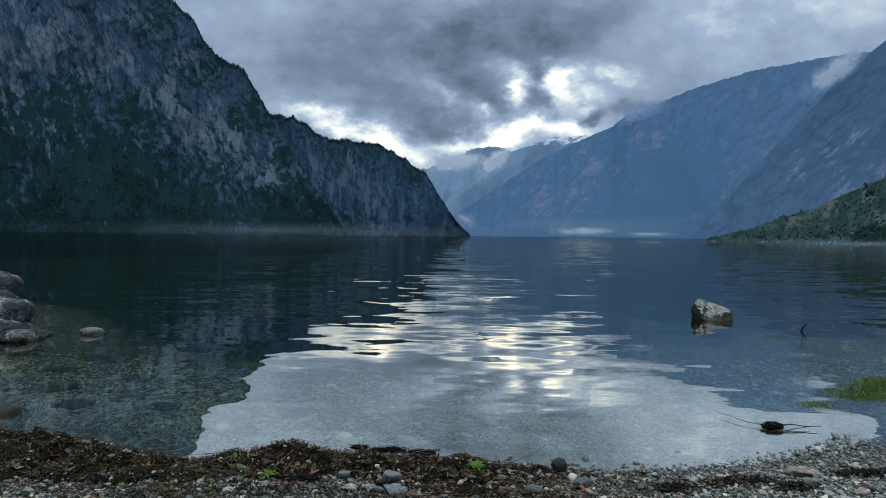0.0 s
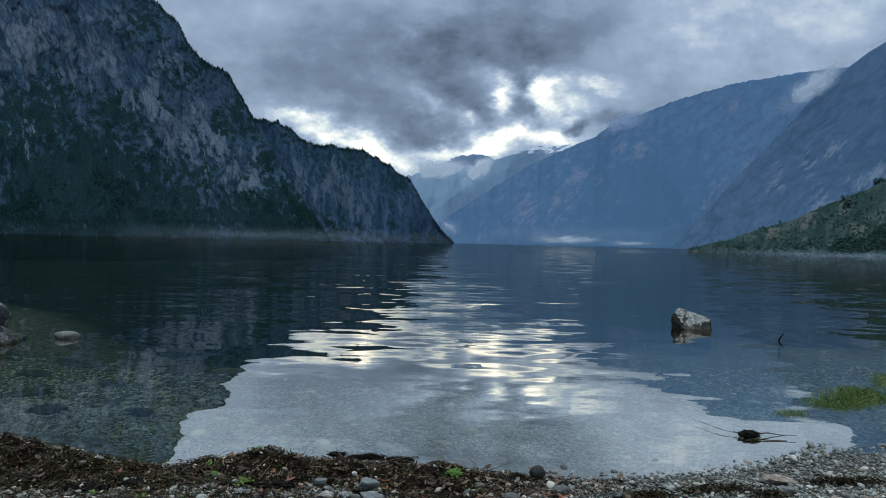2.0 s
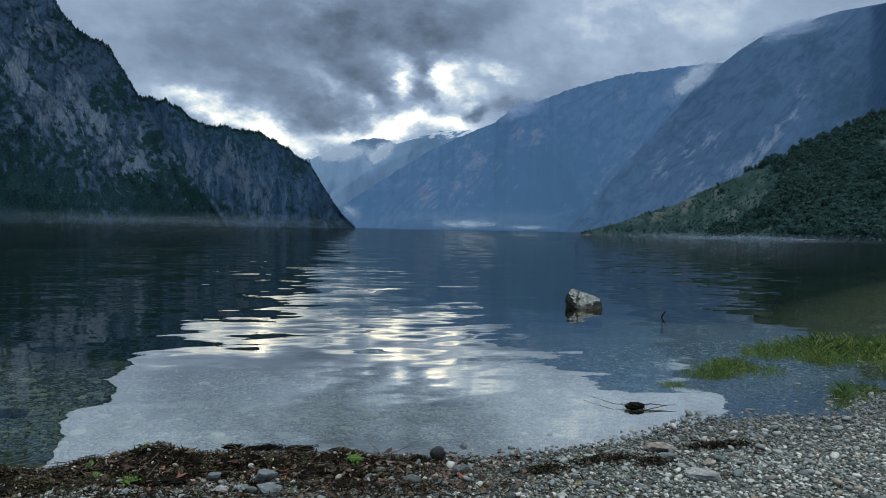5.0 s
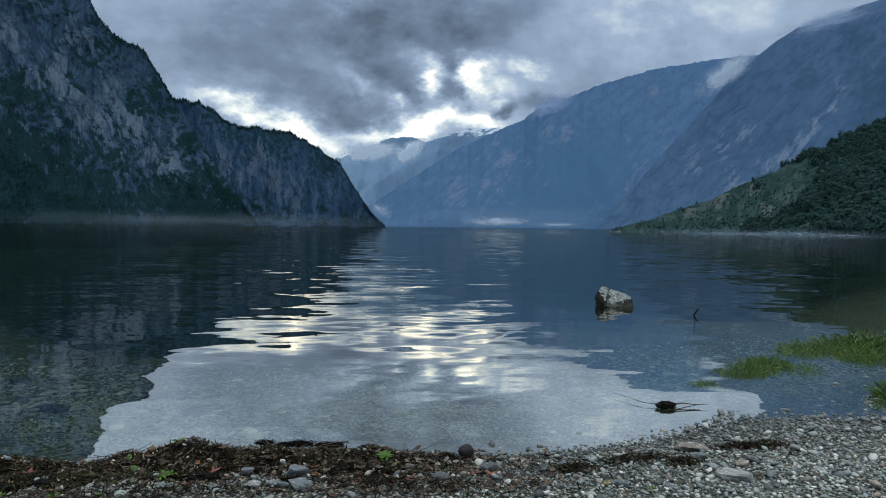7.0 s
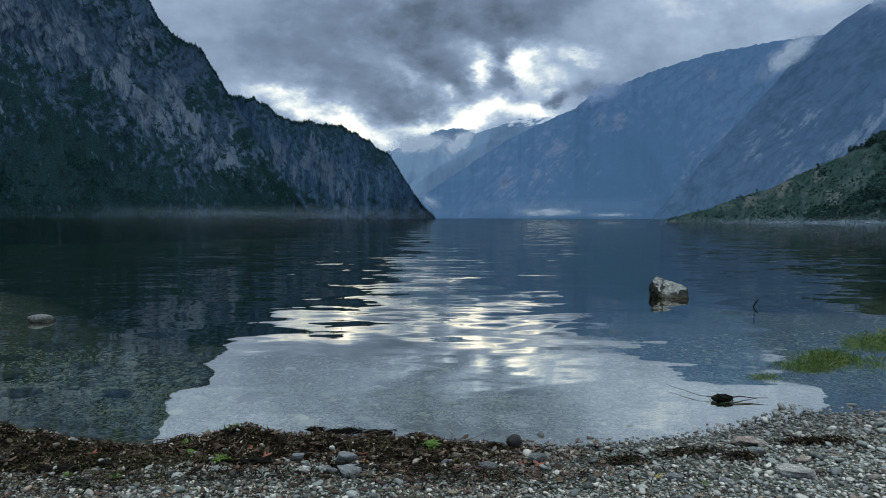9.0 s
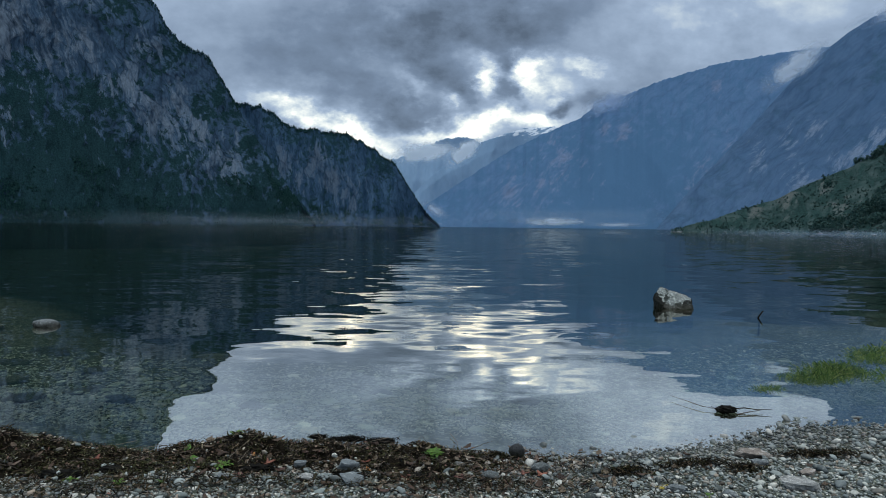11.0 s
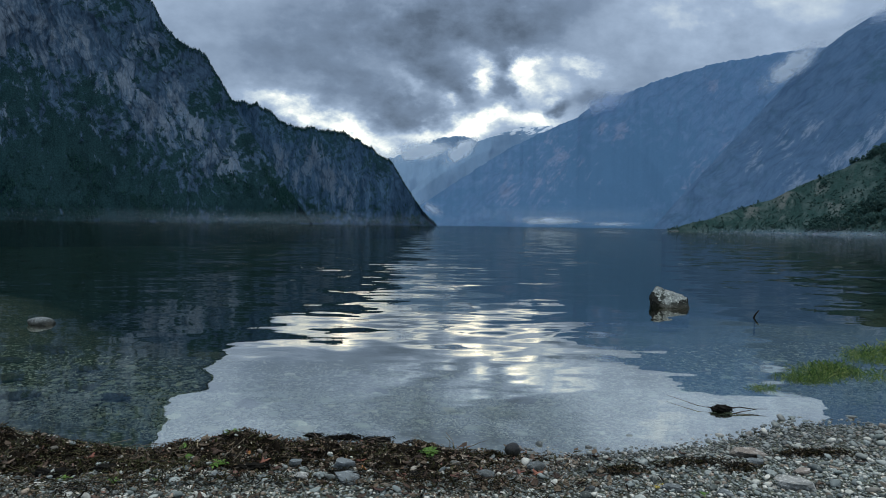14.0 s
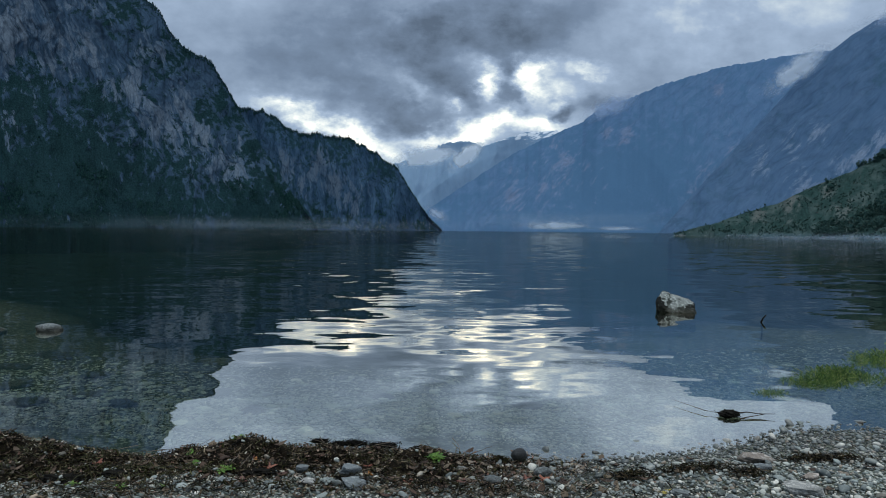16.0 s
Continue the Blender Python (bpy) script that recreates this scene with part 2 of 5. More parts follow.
def pebble_mat(name, per_object, algae=0.0):
    m, nt, out = material(name)
    co = objco(nt)
    r = rnd(nt, per_object)
    tone = ramp_(nt, r, [(0.0, (0.030, 0.037, 0.04)), (0.10, (0.10, 0.13, 0.13)), (0.20, (0.34, 0.395, 0.41)), (0.30, (0.06, 0.07, 0.075)),
                         (0.40, (0.16, 0.195, 0.21)), (0.50, (0.50, 0.54, 0.53)), (0.58, (0.09, 0.11, 0.12)), (0.68, (0.25, 0.295, 0.31)), (0.76, (0.36, 0.30, 0.25)),
                         (0.83, (0.07, 0.06, 0.05)), (0.89, (0.54, 0.565, 0.55)), (0.94, (0.68, 0.68, 0.66))])
    tone = vmath(nt, "MULTIPLY", tone, (1.04, 1.04, 1.0))
    tone = mixc(nt, algae, tone, (0.44, 0.53, 0.50))
    speck = noise_(nt, co, 140.0, 4.0, 0.7)
    vein = noise_(nt, co, 35.0, 3.0, 0.6)
    col = mixc(nt, ramp_(nt, speck, [(0.40, 0.0), (0.62, 0.55)]), tone, mixc(nt, 0.6, tone, (0.05, 0.06, 0.055)))
    col = mixc(nt, ramp_(nt, vein, [(0.54, 0.0), (0.68, 0.5)]), col, (0.44, 0.46, 0.43))
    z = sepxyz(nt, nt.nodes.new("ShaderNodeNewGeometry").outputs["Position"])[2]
    # Deeper stones are coloured darker to stand for light the water absorbs.
    depth_fade = ramp_(nt, math_(nt, "MULTIPLY", z, -1.0), [(0.25, 0.0), (0.80, 0.95)])
    col = mixc(nt, depth_fade, col, mixc(nt, 0.15, (0.010, 0.020, 0.016), tone))
    wet = ramp_(nt, math_(nt, "ADD", z, 0.5), [(0.475, 0.0), (0.49, 1.0), (0.52, 1.0), (0.56, 0.0)])
    col = mixc(nt, math_(nt, "MULTIPLY", wet, 0.5), col, (0.03, 0.033, 0.035))
    rough = math_(nt, "SUBTRACT", 0.75, math_(nt, "MULTIPLY", wet, 0.45))
    principled(nt, out, col, rough, speck, 0.25, 0.003)
    return m


def tinted(name, stops, per_object=True, rough=0.6, scale=80.0, bump=0.2, dist=0.003, spec=0.4, contrast=0.5, trans=0.0):
    """A material whose colour is drawn from stops for each piece, with grain."""
    m, nt, out = material(name)
    co = objco(nt)
    tone = ramp_(nt, rnd(nt, per_object), stops)
    g = noise_(nt, co, scale, 5.0, 0.65)
    g2 = noise_(nt, co, scale * 0.17, 4.0, 0.6)
    col = mixc(nt, ramp_(nt, g, [(0.35, contrast), (0.62, 0.0)]), tone, vmath(nt, "MULTIPLY", tone, (0.35, 0.35, 0.35)))
    col = mixc(nt, ramp_(nt, g2, [(0.4, 0.0), (0.7, 0.4)]), col, vmath(nt, "MULTIPLY", tone, (1.5, 1.45, 1.3)))
    b = principled(nt, out, col, rough, g, bump, dist, spec)
    if trans:
        t = nt.nodes.new("ShaderNodeBsdfTranslucent")
        nt.links.new(col, t.inputs[0])
        mx = nt.nodes.new("ShaderNodeMixShader")
        mx.inputs[0].default_value = trans
        nt.links.new(b.outputs[0], mx.inputs[1])
        nt.links.new(t.outputs[0], mx.inputs[2])
        nt.links.new(mx.outputs[0], out.inputs["Surface"])
    return m


def boulder_mat(name, base, dark, spots, spot_lo=0.56, dark_lo=0.5, scale=6.0):
    """Weathered stone: dark growth in patches, pale crusts in spots, wet at the waterline."""
    m, nt, out = material(name)
    co = objco(nt)
    big, mid, fine = noise_(nt, co, scale * 0.5, 4.0, 0.6), noise_(nt, co, scale * 2.2, 5.0, 0.65), noise_(nt, co, scale * 14, 5.0, 0.7)
    col = mixc(nt, ramp_(nt, fine, [(0.3, 0.0), (0.7, 1.0)]), tuple(0.6 * v for v in base), base)
    col = mixc(nt, ramp_(nt, mid, [(spot_lo, 0.0), (spot_lo + 0.06, 1.0)]), col, spots)
    col = mixc(nt, ramp_(nt, big, [(dark_lo, 0.0), (dark_lo + 0.06, 0.9)]), col, dark)
    z = sepxyz(nt, nt.nodes.new("ShaderNodeNewGeometry").outputs["Position"])[2]
    line = math_(nt, "ADD", z, math_(nt, "MULTIPLY", math_(nt, "SUBTRACT", mid, 0.5), 0.12))
    wet = ramp_(nt, line, [(0.03, 1.0), (0.10, 0.0)])
    col = mixc(nt, math_(nt, "MULTIPLY", wet, 0.85), col, (0.018, 0.02, 0.014))
    rough = math_(nt, "SUBTRACT", 0.8, math_(nt, "MULTIPLY", wet, 0.4))
    principled(nt, out, col, rough, math_(nt, "ADD", mid, math_(nt, "MULTIPLY", fine, 0.4)), 0.6, 0.02, 0.15)
    return m


def ground_mat():
    m, nt, out = material("shore ground")
    co = objco(nt)
    x, y, z = sepxyz(nt, co)
    v = nt.nodes.new("ShaderNodeTexVoronoi")
    v.inputs["Scale"].default_value = 26.0
    nt.links.new(co, v.inputs["Vector"])
    grit = noise_(nt, co, 60.0, 5.0, 0.7)
    patch = noise_(nt, co, 0.9, 5.0, 0.6)
    stone = ramp_(nt, sepxyz(nt, v.outputs["Color"])[0], [(0.0, (0.05, 0.058, 0.050)), (0.5, (0.16, 0.185, 0.155)), (1.0, (0.38, 0.42, 0.37))])
    col = mixc(nt, ramp_(nt, v.outputs["Distance"], [(0.25, 0.0), (0.6, 0.8)]), stone, (0.045, 0.052, 0.045))
    col = mixc(nt, ramp_(nt, grit, [(0.4, 0.4), (0.6, 0.0)]), col, (0.04, 0.04, 0.035))
    # Bed colour falls to near black with depth, in place of water absorption.
    sunk_tone = mixc(nt, ramp_(nt, patch, [(0.35, 0.0), (0.65, 1.0)]), (0.003, 0.006, 0.007), (0.010, 0.017, 0.015))
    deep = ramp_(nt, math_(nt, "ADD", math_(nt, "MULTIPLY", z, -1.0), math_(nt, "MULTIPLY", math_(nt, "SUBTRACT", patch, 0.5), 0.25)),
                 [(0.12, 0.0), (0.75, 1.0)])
    col = mixc(nt, deep, col, sunk_tone)
    turf = mixc(nt, ramp_(nt, noise_(nt, co, 3.0, 6.0, 0.7), [(0.35, 0.0), (0.65, 1.0)]), (0.03, 0.045, 0.018), (0.08, 0.10, 0.04))
    land = ramp_(nt, math_(nt, "ADD", z, math_(nt, "MULTIPLY", math_(nt, "SUBTRACT", patch, 0.5), 0.2)), [(0.45, 0.0), (0.62, 1.0)])
    col = mixc(nt, land, col, turf)
    principled(nt, out, col, 0.95, math_(nt, "ADD", v.outputs["Distance"], grit), 0.5, 0.015, 0.0)
    return m


def water_mat():
    m, nt, out = material("lake water")
    co = objco(nt)
    y = sepxyz(nt, co)[1]

    def slopes(scale, stretch, detail, ax, ay, turn):
        c = noise_(nt, mapping(nt, co, (1.0 / stretch, 1.0, 1.0), (0, 0, turn)), scale, detail, 0.45, color=True)
        return vmath(nt, "MULTIPLY", vmath(nt, "SUBTRACT", c, (0.5, 0.5, 0.5)), (ax, ay, 0.0))

    s = vmath(nt, "ADD", slopes(1.35, 1.8, 1.0, 0.055, 0.125, 5), slopes(3.4, 2.0, 1.0, 0.03, 0.060, -9))
    s = vmath(nt, "ADD", s, slopes(0.42, 2.2, 1.0, 0.015, 0.045, 12))
    calm = ramp_(nt, math_(nt, "DIVIDE", y, 1000.0), [(0.004, 0.48), (0.006, 0.60), (0.0085, 0.72), (0.012, 0.85), (0.02, 1.1), (0.04, 1.1), (0.08, 0.75), (0.25, 0.35), (0.7, 0.1)])
    patch = ramp_(nt, noise_(nt, mapping(nt, co, (0.5, 1.0, 1.0)), 0.16, 3.0, 0.5), [(0.36, 0.6), (0.62, 1.15)])
    calm = math_(nt, "MULTIPLY", calm, patch)
    calm3 = combxyz(nt, calm, calm, calm)
    band = ramp_(nt, math_(nt, "DIVIDE", y, 3000.0), [(0.40, 1.0), (0.46, 5.0), (0.54, 5.0), (0.58, 1.0)])
    s = vmath(nt, "MULTIPLY", vmath(nt, "MULTIPLY", s, calm3), combxyz(nt, band, band, band))
    s = vmath(nt, "ADD", s, vmath(nt, "ADD", slopes(8.0, 2.6, 1.0, 0.004, 0.016, 4), slopes(2.2, 3.2, 2.0, 0.006, 0.022, -6)))
    n = nt.nodes.new("ShaderNodeVectorMath")
    n.operation = "NORMALIZE"
    nt.links.new(vmath(nt, "ADD", s, (0.0, 0.0, 1.0)), n.inputs[0])
    fres = nt.nodes.new("ShaderNodeFresnel")
    fres.inputs["IOR"].default_value = 1.333
    nt.links.new(n.outputs[0], fres.inputs["Normal"])
    gl = nt.nodes.new("ShaderNodeBsdfGlossy")
    gl.inputs["Roughness"].default_value = 0.015
    gl.inputs["Color"].default_value = (1.0, 0.975, 0.915, 1)
    nt.links.new(n.outputs[0], gl.inputs["Normal"])
    tr = nt.nodes.new("ShaderNodeBsdfTransparent")
    tr.inputs["Color"].default_value = (0.93, 1.0, 0.86, 1)
    mx = nt.nodes.new("ShaderNodeMixShader")
    nt.links.new(ramp_(nt, fres.outputs[0], [(0.02, 0.10), (0.07, 0.30), (0.12, 0.54), (0.16, 0.69), (0.23, 0.76), (0.32, 0.66), (0.45, 0.55), (0.60, 0.49), (0.9, 0.54), (1.0, 0.58)]), mx.inputs[0])
    nt.links.new(tr.outputs[0], mx.inputs[1])
    nt.links.new(gl.outputs[0], mx.inputs[2])
    nt.links.new(mx.outputs[0], out.inputs["Surface"])
    return m


def vapour_mat(name, density, scale=3.0, lo=0.3, color=(0.82, 0.86, 0.92)):
    """Thin cloud: fades to nothing at the rim of its body."""
    m, nt, out = material(name)
    g = nt.nodes.new("ShaderNodeTexCoord").outputs["Generated"]
    d = vmath(nt, "MULTIPLY", vmath(nt, "SUBTRACT", g, (0.5, 0.5, 0.5)), (2.0, 0.0, 2.0))
    n = nt.nodes.new("ShaderNodeVectorMath")
    n.operation = "LENGTH"
    nt.links.new(d, n.inputs[0])
    w0 = noise_(nt, mapping(nt, g, (2.2, 1, 0.9)), scale, 7.0, 0.6)
    edge = math_(nt, "POWER", math_(nt, "SUBTRACT", 1.0, n.outputs["Value"], clamp=True), 1.5)
    wisp = ramp_(nt, math_(nt, "ADD", w0, math_(nt, "MULTIPLY", edge, 0.25)), [(0.36 + lo * 0.4, 0.0), (0.72, 1.0)])
    a = math_(nt, "MULTIPLY", math_(nt, "MULTIPLY", edge, wisp), density, clamp=True)
    df = nt.nodes.new("ShaderNodeBsdfDiffuse")
    df.inputs[0].default_value = (*color, 1)
    tl = nt.nodes.new("ShaderNodeBsdfTranslucent")
    tl.inputs[0].default_value = (*color, 1)
    half = nt.nodes.new("ShaderNodeMixShader")
    nt.links.new(df.outputs[0], half.inputs[1])
    nt.links.new(tl.outputs[0], half.inputs[2])
    tr = nt.nodes.new("ShaderNodeBsdfTransparent")
    mx = nt.nodes.new("ShaderNodeMixShader")
    nt.links.new(a, mx.inputs[0])
    nt.links.new(tr.outputs[0], mx.inputs[1])
    nt.links.new(half.outputs[0], mx.inputs[2])
    nt.links.new(mx.outputs[0], out.inputs["Surface"])
    return m


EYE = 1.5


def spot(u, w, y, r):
    """A patch on a far slope, placed to fit the camera's view: slopes across and up from the eye, and its radius r at
    the distance y.
    """
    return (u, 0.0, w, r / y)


# Cliff and headland tones carry haze: blacks lifted, colours shifted to blue.
MAT_CLIFF = slope_rock("hazed grey cliff rock", (0.024, 0.049, 0.085), (0.048, 0.087, 0.144), (0.013, 0.037, 0.043), 40.0,
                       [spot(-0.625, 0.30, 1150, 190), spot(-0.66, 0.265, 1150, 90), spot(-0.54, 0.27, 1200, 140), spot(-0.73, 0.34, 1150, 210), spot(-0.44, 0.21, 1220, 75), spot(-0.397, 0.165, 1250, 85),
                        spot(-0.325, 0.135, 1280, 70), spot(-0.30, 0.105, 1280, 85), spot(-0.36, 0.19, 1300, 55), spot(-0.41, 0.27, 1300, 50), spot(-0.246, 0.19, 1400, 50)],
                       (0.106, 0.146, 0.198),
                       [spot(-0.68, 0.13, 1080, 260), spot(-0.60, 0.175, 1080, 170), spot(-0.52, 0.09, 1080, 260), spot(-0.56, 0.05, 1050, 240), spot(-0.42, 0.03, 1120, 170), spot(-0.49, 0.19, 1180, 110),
                        # The last three spots put the dark gully by the headland into the colour.
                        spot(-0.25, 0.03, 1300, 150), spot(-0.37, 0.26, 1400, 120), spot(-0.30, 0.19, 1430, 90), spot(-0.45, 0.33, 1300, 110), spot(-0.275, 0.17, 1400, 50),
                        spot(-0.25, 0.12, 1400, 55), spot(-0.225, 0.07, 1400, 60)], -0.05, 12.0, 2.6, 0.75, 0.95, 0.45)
MAT_HEAD = slope_rock("hazed grey headland rock", (0.015, 0.037, 0.071), (0.038, 0.077, 0.134), (0.015, 0.040, 0.054), 38.0,
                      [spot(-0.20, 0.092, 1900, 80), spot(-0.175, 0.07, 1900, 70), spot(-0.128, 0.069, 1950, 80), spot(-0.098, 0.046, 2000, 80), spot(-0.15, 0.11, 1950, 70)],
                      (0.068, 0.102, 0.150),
                      # Last three spots: the same gully's darkness, on the headland side.
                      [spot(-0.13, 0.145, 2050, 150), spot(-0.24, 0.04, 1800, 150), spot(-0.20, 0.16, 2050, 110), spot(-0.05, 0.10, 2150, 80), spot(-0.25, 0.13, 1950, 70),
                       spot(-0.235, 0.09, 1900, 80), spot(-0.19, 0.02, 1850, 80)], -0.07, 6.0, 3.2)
# Aerial haze is put into the next four rocks' base colours as blue.
MAT_FAR = slope_rock("haze-blue fjordside rock", (0.054, 0.121, 0.237), (0.101, 0.180, 0.310), (0.061, 0.136, 0.246), 130.0,
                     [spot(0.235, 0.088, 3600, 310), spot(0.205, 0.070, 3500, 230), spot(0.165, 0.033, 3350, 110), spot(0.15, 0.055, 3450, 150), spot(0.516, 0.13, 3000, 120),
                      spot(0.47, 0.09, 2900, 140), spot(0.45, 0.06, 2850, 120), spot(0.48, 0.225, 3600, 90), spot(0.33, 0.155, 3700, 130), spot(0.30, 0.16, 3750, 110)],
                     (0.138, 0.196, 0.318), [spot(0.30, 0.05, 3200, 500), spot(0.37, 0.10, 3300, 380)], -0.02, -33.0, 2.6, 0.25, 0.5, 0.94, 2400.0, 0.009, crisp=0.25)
MAT_PEAK = slope_rock("haze-blue slab rock", (0.047, 0.102, 0.194), (0.082, 0.144, 0.246), (0.047, 0.102, 0.172), 80.0,
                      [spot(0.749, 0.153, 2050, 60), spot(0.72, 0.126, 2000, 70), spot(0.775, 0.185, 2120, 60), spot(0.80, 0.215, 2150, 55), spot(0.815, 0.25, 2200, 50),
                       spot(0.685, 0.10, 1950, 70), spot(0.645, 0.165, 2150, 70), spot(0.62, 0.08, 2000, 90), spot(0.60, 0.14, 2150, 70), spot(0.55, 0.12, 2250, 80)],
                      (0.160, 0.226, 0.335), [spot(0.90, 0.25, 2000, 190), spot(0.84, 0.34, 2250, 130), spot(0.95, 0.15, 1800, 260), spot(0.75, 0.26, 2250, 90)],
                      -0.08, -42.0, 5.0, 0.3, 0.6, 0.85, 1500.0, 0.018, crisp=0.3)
MAT_VALLEY = slope_rock("haze-pale valley rock", (0.155, 0.255, 0.387), (0.194, 0.302, 0.438), (0.146, 0.244, 0.371), 220.0, veg=-1.0, contrast=0.6, joints=0.1, relief=0.02)
MAT_SNOWY = slope_rock("haze-pale snowy rock", (0.133, 0.229, 0.359), (0.178, 0.280, 0.412), (0.141, 0.240, 0.364), 220.0, veg=-1.0, contrast=0.6, joints=0.1, relief=0.02,
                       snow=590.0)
# Hill colours include its blue-green haze.
MAT_SPIT = slope_rock("hazed grassy hill rock", (0.034, 0.062, 0.065), (0.072, 0.105, 0.104), (0.027, 0.062, 0.061), 14.0,
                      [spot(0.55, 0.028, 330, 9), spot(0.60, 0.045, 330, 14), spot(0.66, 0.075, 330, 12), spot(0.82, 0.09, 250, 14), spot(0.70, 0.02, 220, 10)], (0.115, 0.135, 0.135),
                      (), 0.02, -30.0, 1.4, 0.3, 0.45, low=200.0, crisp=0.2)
MAT_GROUND, MAT_WATER = ground_mat(), water_mat()
MAT_PEBBLES, MAT_PEBBLE = pebble_mat("loose gravel", False), pebble_mat("beach pebble", True)
MAT_BEDSTONE = pebble_mat("algae-filmed bed stone", False, 0.50)
MAT_FOREST = tinted("far woods", [(0.0, (0.008, 0.028, 0.032)), (0.5, (0.013, 0.040, 0.043)), (1.0, (0.020, 0.055, 0.052))], False, 0.9, 0.8, 0.0, 0.1, 0.0, 0.2)
MAT_WRACK = tinted("lake weed", [(0.0, (0.004, 0.004, 0.003)), (0.45, (0.012, 0.010, 0.007)), (0.70, (0.030, 0.033, 0.010)), (0.85, (0.060, 0.044, 0.027)),
                                 (0.95, (0.12, 0.09, 0.06)), (1.0, (0.34, 0.29, 0.21))], False, 0.65, 120.0, spec=0.08)
MAT_LITTER = tinted("leaf litter chips", [(0.0, (0.008, 0.006, 0.004)), (0.30, (0.024, 0.015, 0.009)), (0.50, (0.065, 0.040, 0.024)), (0.64, (0.05, 0.05, 0.014)), (0.78, (0.135, 0.085, 0.058)),
                                          (0.86, (0.30, 0.235, 0.18)), (0.93, (0.14, 0.055, 0.04)), (0.97, (0.55, 0.52, 0.45))], False, 0.6, 90.0)
MAT_SNAG = tinted("black sodden wood and weed", [(0.0, (0.004, 0.004, 0.003)), (0.7, (0.006, 0.006, 0.005)), (1.0, (0.012, 0.011, 0.009))], False, 0.6, 120.0, spec=0.1)
MAT_MOSS = tinted("mossy green weed", [(0.0, (0.014, 0.016, 0.005)), (0.5, (0.04, 0.045, 0.011)), (1.0, (0.085, 0.088, 0.026))], False, 0.6, 120.0)
MAT_WRACK_BED = tinted("packed lake weed", [(0.0, (0.013, 0.0105, 0.007)), (1.0, (0.013, 0.0105, 0.007))], True, 0.9, 60.0, 0.8, 0.02, 0.1)
MAT_LEAF = tinted("dead leaf", [(0.0, (0.045, 0.026, 0.018)), (0.35, (0.09, 0.058, 0.042)), (0.6, (0.20, 0.165, 0.12)), (0.8, (0.09, 0.045, 0.036)), (1.0, (0.36, 0.33, 0.26))],
                  True, 0.6, 90.0, trans=0.25)
MAT_LEAF_ORANGE = tinted("orange leaf", [(0.0, (0.42, 0.16, 0.04)), (1.0, (0.45, 0.22, 0.06))], True, 0.5, 90.0, trans=0.25)
MAT_GREEN = tinted("fresh green leaf", [(0.0, (0.06, 0.15, 0.025)), (0.5, (0.10, 0.22, 0.03)), (1.0, (0.15, 0.27, 0.05))], False, 0.5, 60.0, trans=0.3)
MAT_GRASS = tinted("marsh grass blade", [(0.0, (0.02, 0.055, 0.016)), (0.45, (0.07, 0.15, 0.035)), (0.78, (0.16, 0.26, 0.06)), (1.0, (0.32, 0.36, 0.13))],
                   False, 0.55, 40.0, trans=0.3)
MAT_TWIG = tinted("dark wet twig", [(0.0, (0.02, 0.015, 0.012)), (0.6, (0.06, 0.045, 0.03)), (1.0, (0.16, 0.13, 0.10))], True, 0.6, 100.0)
MAT_BOULDER = boulder_mat("shore boulder", (0.085, 0.105, 0.115), (0.016, 0.022, 0.026), (0.30, 0.345, 0.355), 0.535, 0.47, 9.0)
MAT_LICHEN = boulder_mat("lichened rock", (0.20, 0.228, 0.225), (0.012, 0.018, 0.015), (0.36, 0.40, 0.39), 0.51, 0.50, 14.0)
MAT_BLACKCRUST = boulder_mat("rock under black crust", (0.009, 0.012, 0.011), (0.004, 0.005, 0.005), (0.24, 0.28, 0.27), 0.60, 0.62, 12.0)
MAT_DARKSTONE = boulder_mat("dark smooth stone", (0.05, 0.055, 0.065), (0.035, 0.037, 0.042), (0.07, 0.075, 0.08), 0.6, 0.55, 12.0)
MAT_PINK = boulder_mat("pinkish flat stone", (0.34, 0.30, 0.27), (0.24, 0.22, 0.2), (0.42, 0.40, 0.38), 0.55, 0.58, 14.0)
MAT_SLATE = boulder_mat("blue-grey slab stone", (0.21, 0.245, 0.265), (0.10, 0.115, 0.125), (0.33, 0.36, 0.37), 0.57, 0.53, 20.0)
MAT_PALE = boulder_mat("pale mottled stone", (0.36, 0.375, 0.37), (0.17, 0.18, 0.18), (0.52, 0.53, 0.52), 0.53, 0.53, 22.0)
MAT_MIST = vapour_mat("low mist", 1.3, 3.0, 0.1, (0.62, 0.74, 0.88))
MAT_MIST_THIN = vapour_mat("thin mist", 0.7, 2.5, 0.1, (0.60, 0.72, 0.88))
MAT_MIST_FAINT = vapour_mat("faint mist", 0.11, 2.5, 0.0, (0.55, 0.70, 0.88))
MAT_MIST_SHORE = vapour_mat("thin shore mist", 0.20, 2.5, 0.0, (0.50, 0.66, 0.90))
MAT_CLOUD_SOFT = vapour_mat("soft hanging cloud", 2.4, 2.6, 0.16, (0.74, 0.84, 0.95))
MAT_CLOUD = vapour_mat("hanging cloud", 3.5, 2.6, 0.2, (0.85, 0.93, 1.0))
MAT_CLOUD_GREY = vapour_mat("grey hanging cloud", 1.3, 2.6, 0.1, (0.46, 0.59, 0.78))


